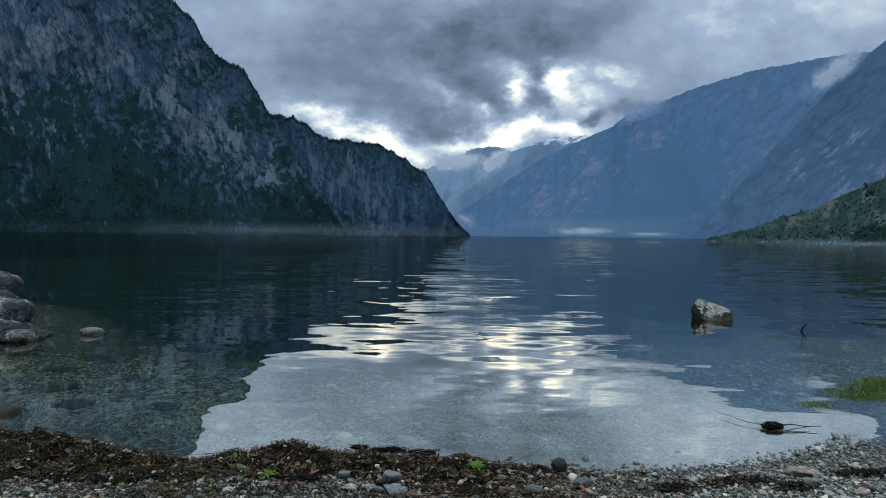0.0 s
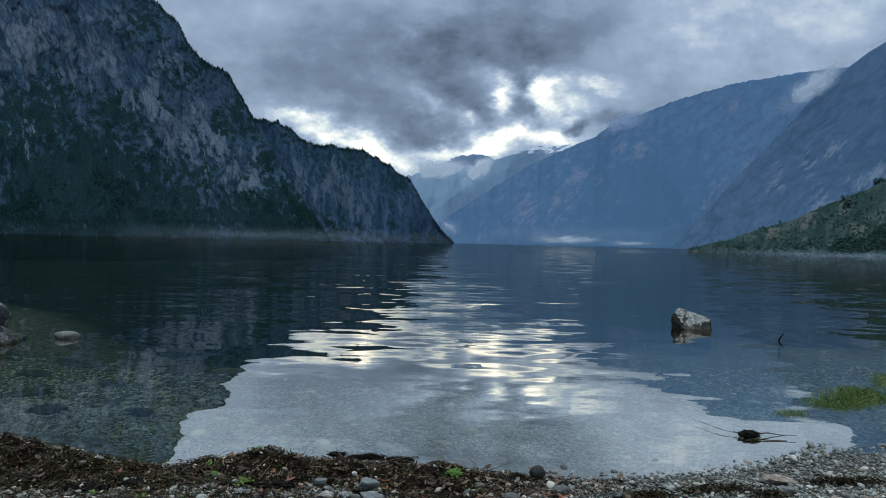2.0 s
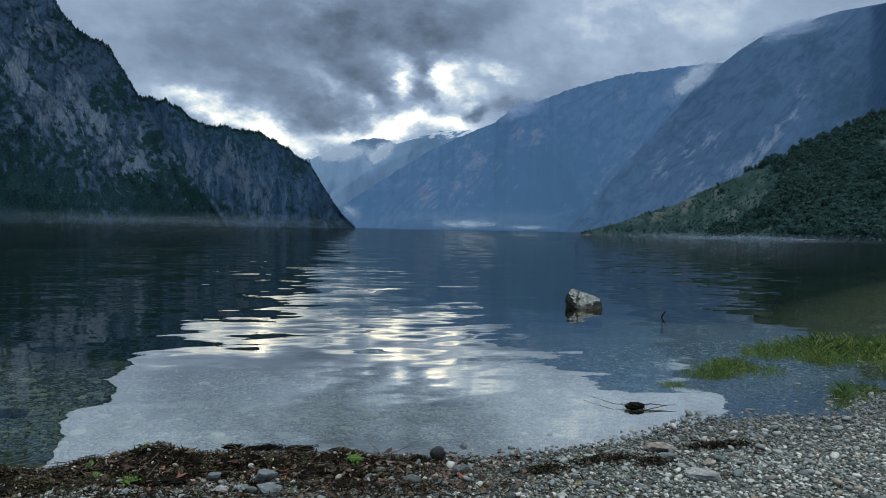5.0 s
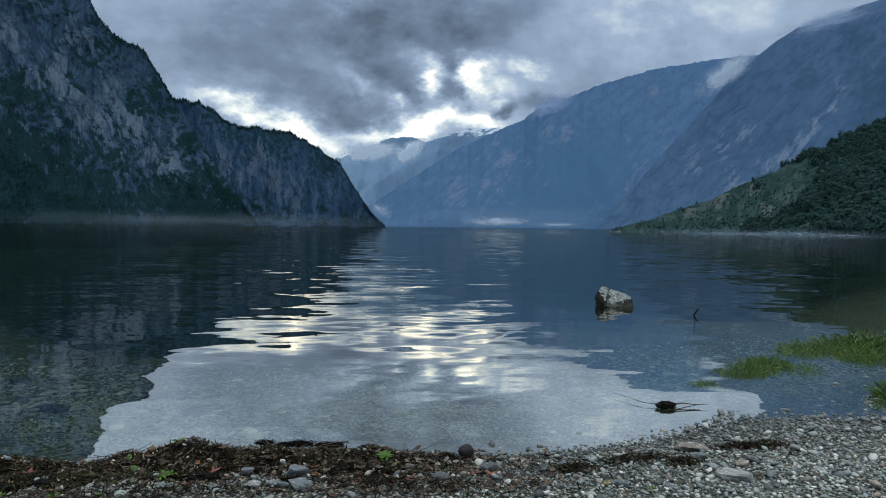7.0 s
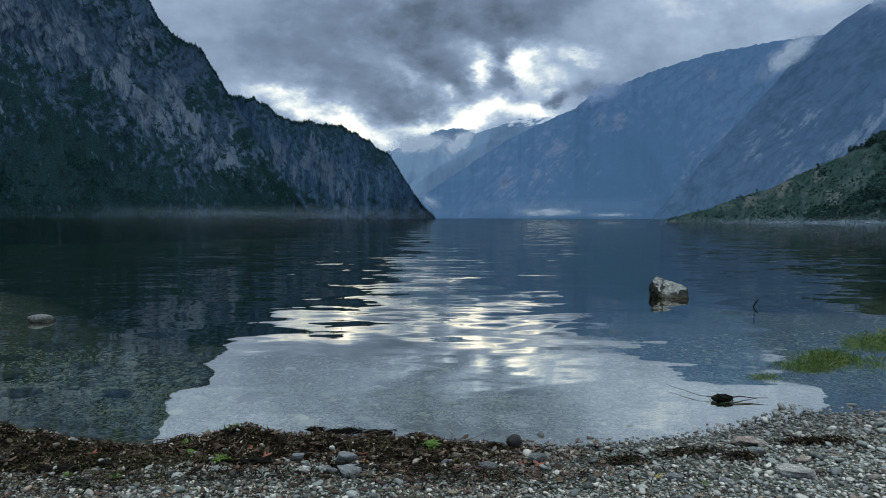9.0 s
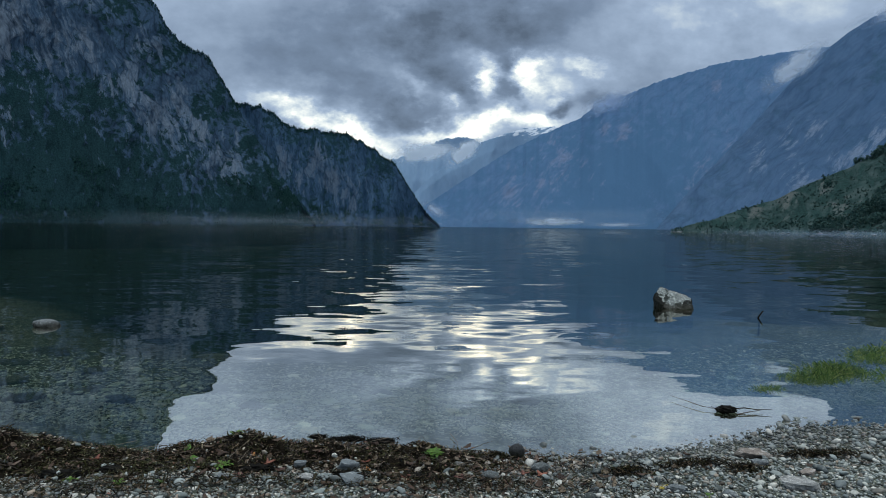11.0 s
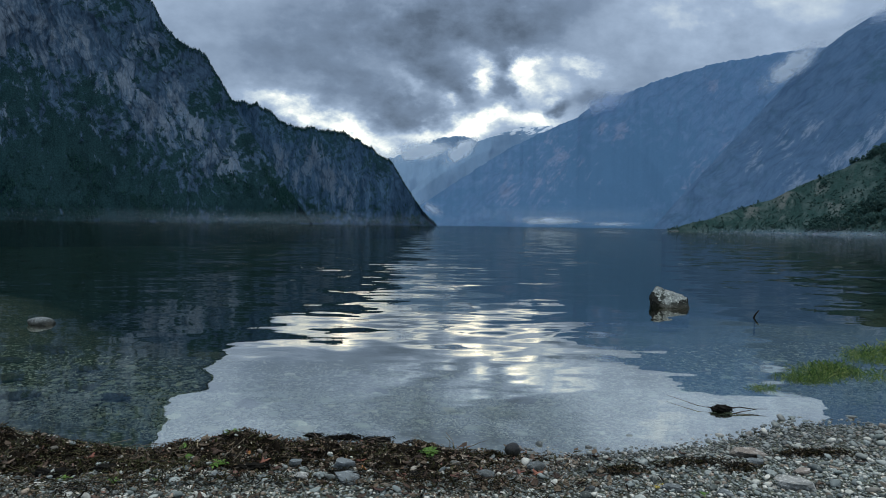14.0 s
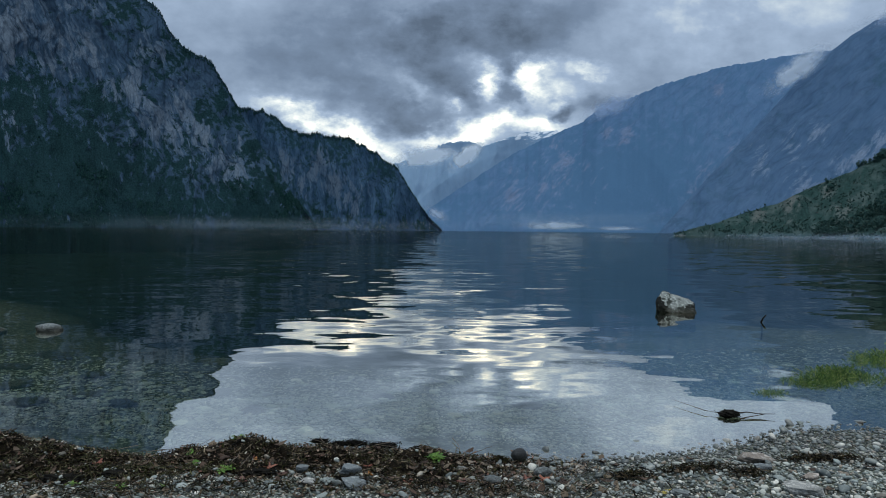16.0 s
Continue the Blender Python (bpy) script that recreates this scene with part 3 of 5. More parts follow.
# ---------- building helpers ----------
def mesh_np(name, verts, faces, mat, smooth=True):
    """A mesh from arrays; faces is an (n, k) array of equal-sided polygons, or a list of such arrays."""
    faces = faces if isinstance(faces, list) else [faces]
    me = bpy.data.meshes.new(name)
    verts = np.asarray(verts, dtype=np.float32)
    loops = np.concatenate([f.ravel() for f in faces]).astype(np.int32)
    sizes = np.concatenate([np.full(len(f), f.shape[1]) for f in faces]).astype(np.int32)
    me.vertices.add(len(verts))
    me.vertices.foreach_set("co", verts.ravel())
    me.loops.add(len(loops))
    me.loops.foreach_set("vertex_index", loops)
    me.polygons.add(len(sizes))
    me.polygons.foreach_set("loop_start", np.concatenate([[0], np.cumsum(sizes)[:-1]]).astype(np.int32))
    me.polygons.foreach_set("use_smooth", np.full(len(sizes), smooth))
    me.materials.append(mat)
    me.update(calc_edges=True)
    return me


def grid_faces(nu, nv):
    i = np.arange(nu - 1)[:, None] * nv + np.arange(nv - 1)[None, :]
    i = i.ravel()
    return np.stack([i, i + nv, i + nv + 1, i + 1], 1)


def part(name, bm, mat, parent=None, label="", smooth=True):
    me = bpy.data.meshes.new(name)
    bm.to_mesh(me)
    bm.free()
    me.materials.append(mat)
    for p in me.polygons:
        p.use_smooth = smooth
    ob = new(name, me)
    ob.parent = parent
    if label:
        tagged(ob, label)
    return ob


def fract(x, y, z, octaves=4, rough=0.5):
    return noise.fractal((x, y, z), 2 * (1 - rough), 2.0, octaves)


def stone_bm(sx, sy, sz, seed, sub=4, rough=0.22, freq=1.3, flat=0.0, cuts=0):
    """A worn stone: broad facets and small knocks, flat: how far its top is planed, cuts: split faces round it."""
    bm = bmesh.new()
    bmesh.ops.create_icosphere(bm, subdivisions=sub, radius=1.0)
    r = random.Random(seed)
    for k in range(cuts):
        a = (k + r.random() * 0.7) * math.tau / max(1, cuts - 2)
        n = Vector((math.cos(a), math.sin(a), r.uniform(-0.3, 0.45))) if k < cuts - 2 else Vector((r.uniform(-0.2, 0.2), r.uniform(-0.25, 0.1), 1.0))
        n.normalize()
        d = r.uniform(0.55, 0.82) if k < cuts - 2 else r.uniform(0.42, 0.6)
        for v in bm.verts:
            over = v.co.dot(n) - d
            if over > 0:
                v.co -= n * over * 0.96
    for v in bm.verts:
        p = v.co.copy()
        q = p * freq + Vector((seed * 3.7, seed * 1.9, seed * 5.1))
        k = 1 + rough * noise.fractal(q, 1.0, 2.0, 2) + rough * 0.25 * noise.fractal(q * 4.0, 0.9, 2.0, 3)
        k -= rough * 0.55 * max(0.0, noise.cell(q * 1.4)) * 0.4
        p *= k
        if p.z > 0:
            p.z *= 1 - flat * 0.6
        v.co = (p.x * sx, p.y * sy, p.z * sz)
    return bm


def stone(name, at, size, mat, label, category, seed, turn=0.0, tilt=0.0, group="", **kw):
    ob = part(name, stone_bm(*size, seed, **kw), mat)
    ob.matrix_world = pose(*at, tilt * 0.6, tilt, turn)
    return tagged(ob, label, category, group)


def tube_bm(points, radii, sides=6):
    """A bent stick through points."""
    bm = bmesh.new()
    rings = []
    for i, (p, r) in enumerate(zip(points, radii)):
        p = Vector(p)
        a, b = Vector(points[max(i - 1, 0)]), Vector(points[min(i + 1, len(points) - 1)])
        d = (b - a).normalized()
        e = d.orthogonal().normalized()
        f = d.cross(e)
        rings.append([bm.verts.new(p + r * (math.cos(k * math.tau / sides) * e + math.sin(k * math.tau / sides) * f)) for k in range(sides)])
    for r0, r1 in zip(rings, rings[1:]):
        for k in range(sides):
            bm.faces.new((r0[k], r0[(k + 1) % sides], r1[(k + 1) % sides], r1[k]))
    bm.faces.new(rings[0][::-1])
    bm.faces.new(rings[-1])
    bmesh.ops.recalc_face_normals(bm, faces=bm.faces)
    return bm


# ---------- ground, water ----------
SHORE_X = [-400, -40, -12, -9, -7, -5, -4, -2.9, -2.1, -1.75, -1.2, -0.7, -0.1, 0.5, 1.05, 1.46, 1.92, 2.41, 3.13, 3.9, 4.8, 6, 9, 20, 60, 400]
SHORE_Y = [200, 30, 13, 10.5, 7.6, 5.6, 4.95, 4.56, 4.25, 4.15, 4.44, 4.27, 4.22, 4.14, 4.06, 4.12, 4.24, 4.36, 4.48, 4.66, 4.90, 5.4, 7.5, 16, 45, 60]


def shore_y(x):
    return np.interp(x, SHORE_X, SHORE_Y)


def ground_z(x, y):
    x, y = np.asarray(x, float), np.asarray(y, float)
    d = shore_y(x) - y
    a = np.maximum(-d, 0)
    land = np.where(d < 8, 0.075 * d, 0.6 + 0.03 * (d - 8))
    land = np.minimum(land, 0.6 + 0.03 * 40 + 0.1 * np.maximum(d - 48, 0))
    flat_ = np.interp(x, [1.5, 3.5, 7, 9], [1.0, 0.55, 0.45, 1.0])
    bed = -(0.085 * a * flat_ + 0.0035 * a * a)
    bed = np.maximum(bed, -(2.5 + 0.12 * a))
    bed = np.maximum(bed, -42.0)
    bump = 0.012 * np.sin(x * 2.3 + 1.1 * np.sin(y * 1.7)) * np.sin(y * 2.9 + 0.6)
    return np.where(d > 0, np.minimum(land, 90), bed) + bump


def spread(lo, hi, step, far_lo, far_hi, n):
    mid = np.arange(lo, hi + 1e-6, step)
    k = np.linspace(0, 1, n + 1)[1:]
    up = hi + (far_hi - hi) * (np.exp(k * 6) - 1) / (np.exp(6) - 1)
    down = lo + (far_lo - lo) * (np.exp(k * 6) - 1) / (np.exp(6) - 1)
    return np.concatenate([down[::-1], mid, up])


gx, gy = spread(-8, 8, 0.12, -4900, 4900, 45), spread(1.5, 14, 0.1, -1500, 4900, 45)
GX, GY = np.meshgrid(gx, gy, indexing="ij")
gv = np.stack([GX, GY, ground_z(GX, GY)], -1).reshape(-1, 3)
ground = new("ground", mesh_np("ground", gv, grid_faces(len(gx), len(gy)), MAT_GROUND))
tagged(ground, "pebble beach sloping into a lake bed coloured darker with depth", "ground", kind="structure")

wxs, wys = spread(-10, 10, 1.0, -4900, 4900, 30), spread(3.0, 30, 1.0, -0.5, 4900, 30)
wxs = np.unique(wxs)
wys = np.unique(np.concatenate([[3.0], wys[wys > 3.0]]))
WX, WY = np.meshgrid(wxs, wys, indexing="ij")
water = new("water", mesh_np("water", np.stack([WX, WY, 0 * WX], -1).reshape(-1, 3), grid_faces(len(wxs), len(wys)), MAT_WATER))
tagged(water, "calm dark fjord water with small ripples", "water", kind="structure")


# ---------- mountains ----------
def mountain(name, mat, cols, base, crest, label, nu=420, nv=170, relief=0.05, size=60.0, face=0.75, rough=0.004, seed=0, gully=1.0, focus=None):
    """A mountainside. crest: (slope across, slope up, distance) along its skyline; base: (slope across, distance) along its foot."""
    cu_, cw_, cy_ = np.array(crest).T
    bu_, by_ = np.array(base).T
    us = np.linspace(cols[0], cols[1], nu)
    if focus:
        us = np.concatenate([np.linspace(cols[0], focus[0], nu // 8, endpoint=False), np.linspace(focus[0], focus[1], nu - nu // 8 - nu // 16), np.linspace(focus[1], cols[1], nu // 16 + 1)[1:]])
    vs = np.linspace(0, 1, nv)
    out = np.zeros((nu, nv + 4, 3))
    span = nu // 14
    soft = [np.convolve(np.pad(np.interp(us, a, b), span, mode="edge"), np.ones(2 * span + 1) / (2 * span + 1), "valid") for a, b in ((cu_, cy_), (bu_, by_))]
    for i, u in enumerate(us):
        w, yr, yb = np.interp(u, cu_, cw_), soft[0][i], soft[1][i]
        yr = max(yr, yb + 4)
        w += rough * fract(u * yr / 18.0, seed, 0.5, 5, 0.6) * min(1.0, max(w, 0) * 12)
        w0 = -(EYE + min(60.0, 0.14 * yb + 4.0)) / yb
        for j, v in enumerate(vs):
            y = yb + (yr - yb) * (0.55 * v ** 1.6 + 0.45 * v ** face)
            e = w0 + (w - w0) * (v ** 0.9)
            x, z = u * y, EYE + e * y
            xx = u * yb * 1.2
            g = noise.ridged_multi_fractal((xx / (size * 3.2) + seed, y / size * 0.04, z / (size * 9.0)), 1.0, 2.1, 3, 1.0, 2.0)
            f = fract(xx / (size * 0.6), z / (size * 1.6) + seed, y / (size * 5), 5, 0.6)
            amp = relief * min(1.0, v * 5) * min(1.0, (1 - v) * 6 + 0.12)
            ribs = noise.ridged_multi_fractal((xx / (size * 0.9) + 0.3 * f, z / (size * 3.4), seed + 4.0), 0.9, 2.2, 4, 1.0, 2.0)
            k = 1 + amp * (gully * (0.9 - g) * 0.7 + 0.10 * f + 0.10 * (0.9 - ribs))
            out[i, j] = (x * k, y * k, EYE + (z - EYE) * k)
        top = out[i, nv - 1]
        drop = max(top[2], 0.0)
        for j in range(4):
            q = (j + 1) / 4
            k = 1 + 0.16 * q
            out[i, nv + j] = (top[0] * k, top[1] * k, top[2] - (drop + 6) * q ** 1.5)
    me = mesh_np(name, out.reshape(-1, 3), grid_faces(nu, nv + 4), mat)
    co = np.zeros((nu, nv + 4, 3), dtype=np.float32)
    co[:, :, 0] = us[:, None] * 0.5 * (np.mean(by_) + np.mean(cy_))
    co[:, :, 2] = out[:, :, 2]
    me.attributes.new("slope_co", "FLOAT_VECTOR", "POINT").data.foreach_set("vector", co.ravel())
    # Slopes across and up from the camera's eye, for placing colour patches.
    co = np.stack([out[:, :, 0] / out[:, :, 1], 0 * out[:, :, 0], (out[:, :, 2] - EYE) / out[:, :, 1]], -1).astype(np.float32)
    me.attributes.new("view_slope", "FLOAT_VECTOR", "POINT").data.foreach_set("vector", co.ravel())
    ob = new(name, me)
    tagged(ob, label, "mountain")
    return ob, out


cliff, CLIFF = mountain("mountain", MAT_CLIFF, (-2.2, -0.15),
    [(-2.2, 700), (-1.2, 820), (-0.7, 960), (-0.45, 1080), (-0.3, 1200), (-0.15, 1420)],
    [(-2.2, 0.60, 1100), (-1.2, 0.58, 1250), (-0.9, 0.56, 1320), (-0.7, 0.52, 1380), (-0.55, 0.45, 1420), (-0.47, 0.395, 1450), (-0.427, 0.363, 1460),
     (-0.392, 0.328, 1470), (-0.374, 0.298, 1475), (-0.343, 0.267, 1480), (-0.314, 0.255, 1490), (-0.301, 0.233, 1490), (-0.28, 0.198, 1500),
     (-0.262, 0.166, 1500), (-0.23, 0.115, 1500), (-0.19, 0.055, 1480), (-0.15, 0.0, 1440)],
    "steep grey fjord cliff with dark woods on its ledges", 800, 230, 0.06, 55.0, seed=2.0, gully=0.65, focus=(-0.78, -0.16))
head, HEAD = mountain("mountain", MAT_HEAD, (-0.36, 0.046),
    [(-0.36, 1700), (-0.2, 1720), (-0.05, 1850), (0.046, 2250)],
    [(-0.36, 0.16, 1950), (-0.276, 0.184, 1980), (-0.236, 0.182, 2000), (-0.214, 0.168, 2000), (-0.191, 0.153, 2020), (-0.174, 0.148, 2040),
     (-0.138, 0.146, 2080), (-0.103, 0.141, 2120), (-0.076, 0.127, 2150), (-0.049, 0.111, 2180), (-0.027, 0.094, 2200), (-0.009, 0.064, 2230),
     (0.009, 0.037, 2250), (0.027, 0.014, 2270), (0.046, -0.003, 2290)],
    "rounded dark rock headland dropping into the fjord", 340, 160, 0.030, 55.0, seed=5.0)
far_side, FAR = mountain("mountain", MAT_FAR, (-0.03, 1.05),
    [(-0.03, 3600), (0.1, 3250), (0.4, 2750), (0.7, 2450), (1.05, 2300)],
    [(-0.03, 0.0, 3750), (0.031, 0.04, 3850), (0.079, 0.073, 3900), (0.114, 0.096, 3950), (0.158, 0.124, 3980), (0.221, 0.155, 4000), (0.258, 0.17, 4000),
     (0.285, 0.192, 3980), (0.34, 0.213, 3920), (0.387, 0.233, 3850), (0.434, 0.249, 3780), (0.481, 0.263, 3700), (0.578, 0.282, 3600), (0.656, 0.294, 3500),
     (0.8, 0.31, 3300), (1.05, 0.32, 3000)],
    "long mountainside across the fjord, blue-grey with haze, bare streaks", 420, 150, 0.018, 160.0, rough=0.002, seed=9.0)
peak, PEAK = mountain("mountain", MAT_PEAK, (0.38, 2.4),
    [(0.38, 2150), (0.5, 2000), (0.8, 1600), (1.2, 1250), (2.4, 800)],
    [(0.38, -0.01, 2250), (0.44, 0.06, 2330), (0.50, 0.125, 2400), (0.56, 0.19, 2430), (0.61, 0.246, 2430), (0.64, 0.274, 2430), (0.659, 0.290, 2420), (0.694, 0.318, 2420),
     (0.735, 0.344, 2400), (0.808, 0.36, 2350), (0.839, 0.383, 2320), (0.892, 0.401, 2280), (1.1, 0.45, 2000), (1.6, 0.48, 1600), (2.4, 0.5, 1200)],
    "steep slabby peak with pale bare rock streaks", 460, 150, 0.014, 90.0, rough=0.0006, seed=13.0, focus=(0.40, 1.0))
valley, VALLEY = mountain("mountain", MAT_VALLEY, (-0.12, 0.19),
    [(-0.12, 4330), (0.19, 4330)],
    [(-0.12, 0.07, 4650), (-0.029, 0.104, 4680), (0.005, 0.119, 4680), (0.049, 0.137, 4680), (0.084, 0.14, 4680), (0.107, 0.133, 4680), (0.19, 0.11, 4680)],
    "distant mountain closing the valley, pale blue with haze", 120, 60, 0.03, 250.0, rough=0.003, seed=17.0)
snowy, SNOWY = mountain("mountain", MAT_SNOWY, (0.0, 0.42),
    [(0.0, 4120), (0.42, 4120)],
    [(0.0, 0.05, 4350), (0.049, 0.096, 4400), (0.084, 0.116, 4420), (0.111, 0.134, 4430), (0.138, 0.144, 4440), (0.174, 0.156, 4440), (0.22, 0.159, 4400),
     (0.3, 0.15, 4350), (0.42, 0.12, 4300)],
    "distant mountain blue with haze, snow patches along its top", 160, 70, 0.03, 250.0, rough=0.002, seed=21.0)
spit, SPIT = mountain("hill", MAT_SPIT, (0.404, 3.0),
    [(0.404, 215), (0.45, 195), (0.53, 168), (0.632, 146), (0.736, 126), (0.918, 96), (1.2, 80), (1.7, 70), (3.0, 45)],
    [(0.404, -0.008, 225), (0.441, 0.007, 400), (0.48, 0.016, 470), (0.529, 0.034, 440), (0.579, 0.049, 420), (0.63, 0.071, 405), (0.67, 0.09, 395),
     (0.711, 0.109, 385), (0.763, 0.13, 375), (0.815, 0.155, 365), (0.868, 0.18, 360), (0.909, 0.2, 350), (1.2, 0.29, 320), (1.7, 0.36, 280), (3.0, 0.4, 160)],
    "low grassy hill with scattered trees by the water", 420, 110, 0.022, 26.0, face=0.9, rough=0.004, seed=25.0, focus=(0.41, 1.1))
spit["category"] = "hill"


# ---------- woods ----------
def clump_template(seed, n=3):
    """A ragged little tree seen from afar: stacked uneven tufts."""
    r = random.Random(seed)
    vs, fs = [], []
    for k in range(n):
        z0, z1, rad = 0.12 + 0.28 * k, 0.55 + 0.24 * k + 0.05 * r.random(), 0.34 - 0.08 * k
        c = len(vs)
        sides = 6
        ox, oy = r.uniform(-0.1, 0.1), r.uniform(-0.1, 0.1)
        for s in range(sides):
            q = rad * r.uniform(0.65, 1.25)
            a = s * math.tau / sides + r.uniform(-0.3, 0.3)
            vs.append((ox + q * math.cos(a), oy + q * math.sin(a), z0 + r.uniform(0, 0.16)))
        vs.append((ox * 0.5, oy * 0.5, z1))
        vs.append((ox, oy, z0 - 0.12))
        for s in range(sides):
            fs.append((c + s, c + (s + 1) % sides, c + sides))
            fs.append((c + (s + 1) % sides, c + s, c + sides + 1))
    return np.array(vs), np.array(fs)


def scatter(name, templates, places, mat, smooth=False):
    """One mesh of many pieces; places: rows of (template, matrix 3x3, position)."""
    vs, fs, base = [], [], 0
    for k, m3, p in places:
        tv, tf = templates[k]
        vs.append(tv @ m3.T + p)
        fs.append(tf + base)
        base += len(tv)
    return mesh_np(name, np.concatenate(vs), np.concatenate(fs), mat, smooth)


def turned(r, s, tilt=0.0):
    """A random turn with scale s (x, y, z)."""
    e = Euler((r.gauss(0, tilt), r.gauss(0, tilt), r.uniform(0, math.tau))).to_matrix()
    return np.array(e) @ np.diag(s)


CLUMPS = [clump_template(k, 2 + k % 3) for k in range(6)]


def woods(name, grid, n, height, mat, label, seed, keep):
    r = random.Random(seed)
    nu, nv = grid.shape[0], grid.shape[1] - 4
    rows = []
    while len(rows) < n:
        i, j = r.randrange(nu), r.randrange(nv)
        p = grid[i, j] + (grid[min(i + 1, nu - 1), j] - grid[i, j]) * r.uniform(-1.5, 1.5) + (grid[i, j + 1] - grid[i, j]) * r.uniform(-1.0, 1.0) * (j < nv - 2)
        if p[2] < 2 or not keep(p, i / nu, j / nv, r):
            continue
        h = height * r.uniform(0.55, 1.35)
        rows.append((r.randrange(6), turned(r, (h * r.uniform(0.6, 1.1), h * r.uniform(0.6, 1.1), h)), p - (0, 0, h * 0.08)))
    ob = new(name, scatter(name, CLUMPS, rows, mat))
    return tagged(ob, label, "woods", kind="stuff")


def on_ledges(p, a, b, r):
    g = fract(p[0] / 60, p[1] / 60, p[2] / 60, 4, 0.6) - p[2] / 200 + 0.15
    return g > r.uniform(-0.1, 0.9) or (b > 0.97 and p[0] < -0.27 * p[1] and r.random() < 0.5)


woods("woods", CLIFF, 8500, 4.2, MAT_FOREST, "dark woods clinging to cliff ledges", 1, on_ledges)
woods("woods", HEAD, 3000, 5.4, MAT_FOREST, "dark trees along the headland's crest", 2,
      lambda p, a, b, r: b > 0.965 or fract(p[0] / 60, p[1] / 60, p[2] / 60, 4, 0.6) - p[2] / 90 > r.uniform(-0.2, 0.4))


# leafy trees and scrub on the low hill
def leafy_template(seed):
    r = random.Random(seed)
    vs, fs = [], []
    lumps = [(r.uniform(-0.28, 0.28), r.uniform(-0.28, 0.28), r.uniform(0.3, 0.85), r.uniform(0.14, 0.26)) for _ in range(7)]
    for x, y, z, q in lumps:
        for _ in range(12):
            d = Vector((r.gauss(0, 1), r.gauss(0, 1), r.gauss(0.2, 1))).normalized()
            c = Vector((x, y, z)) + d * q
            a = d.orthogonal().normalized() * r.uniform(0.07, 0.13)
            b = d.cross(a).normalized() * r.uniform(0.07, 0.13)
            t = d * r.uniform(-0.04, 0.04)
            k = len(vs)
            vs += [c + a, c + b + t, c - a, c - b - t]
            fs += [(k, k + 1, k + 2), (k, k + 2, k + 3)]
    k = len(vs)
    for z, w in ((0.0, 0.035), (0.6, 0.015)):
        vs += [Vector((w, 0, z)), Vector((-w * 0.5, w * 0.8, z)), Vector((-w * 0.5, -w * 0.8, z))]
    for s in range(3):
        fs += [(k + s, k + (s + 1) % 3, k + 3 + (s + 1) % 3), (k + s, k + 3 + (s + 1) % 3, k + 3 + s)]
    return np.array([tuple(v) for v in vs]), np.array(fs)


LEAFY = [leafy_template(k + 40) for k in range(5)]
# Leaf colours take up the hill's blue-green haze as well.
MAT_SCRUB = tinted("hazed hillside scrub", [(0.0, (0.040, 0.097, 0.101)), (0.5, (0.047, 0.110, 0.110)), (0.9, (0.059, 0.124, 0.117)), (1.0, (0.090, 0.135, 0.117))], False, 0.85, 3.0, 0.0, 0.1, 0.15, trans=0.5)
rs = random.Random(8)
rows = []
nu, nv = SPIT.shape[0], SPIT.shape[1] - 4
while len(rows) < 3400:
    i, j = int(nu / 8 * 0 + rs.random() ** 1.2 * nu * 0.9) , int(rs.random() ** 1.3 * nv)
    p = SPIT[i, j] + (SPIT[min(i + 1, nu - 1), j] - SPIT[i, j]) * rs.uniform(-1, 1)
    g = fract(p[0] / 55, p[1] / 55, p[2] / 40, 4, 0.55)
    u = p[0] / p[1]
    if u > 1.15 or p[2] < 0.3 or 1.3 * g + 0.9 * (u - 0.62) + 0.15 * (j < 12) < rs.uniform(-0.1, 0.34):
        continue
    h = (1.6 + 4.6 * rs.random() ** 1.6) * min(1.0, 0.35 + 2.2 * max(0.0, u - 0.46))
    rows.append((rs.randrange(5), turned(rs, (h * rs.uniform(0.8, 1.2), h * rs.uniform(0.8, 1.2), h)), p - (0, 0, h * 0.15)))
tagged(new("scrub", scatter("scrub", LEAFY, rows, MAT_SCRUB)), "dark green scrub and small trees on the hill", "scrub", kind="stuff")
rows = []
while len(rows) < 2600:
    i, j = int(rs.random() * nu * 0.95), int(rs.random() * nv)
    p = SPIT[i, j] + (SPIT[min(i + 1, nu - 1), j] - SPIT[i, j]) * rs.uniform(-1, 1)
    if p[0] > 1.15 * p[1] or p[2] < 0.2 or fract(p[0] / 9, p[1] / 9, p[2] / 9, 3, 0.6) < rs.uniform(-0.4, 0.1):
        continue
    h = rs.uniform(0.5, 1.5)
    rows.append((rs.randrange(6), turned(rs, (h * rs.uniform(1.0, 2.2), h * rs.uniform(1.0, 2.2), h)), p - (0, 0, h * 0.2)))
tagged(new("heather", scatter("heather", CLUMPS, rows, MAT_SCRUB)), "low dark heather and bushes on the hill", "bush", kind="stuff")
for k in range(50):
    i, j = rs.randrange(nu // 8, int(nu * 0.7)), rs.randint(3, int(nv * 0.8))
    p = SPIT[i, j]
    s = rs.uniform(0.5, 1.4)
    if k < 26:
        row = SPIT[i, :nv]
        p = row[np.argmax(row[:, 2] > 0.05)]
        p = np.array([p[0], p[1], 0.1])
        s = rs.uniform(0.25, 1.2)
    ob = stone("boulder", (p[0], p[1], p[2]), (s * 1.8, s, s * 0.34), MAT_SLATE if k < 26 else MAT_BOULDER, "grey boulder on the grassy hill shore", "boulder", k, rs.uniform(0, 360), 0,
               "hillside boulders", sub=3, rough=0.35)


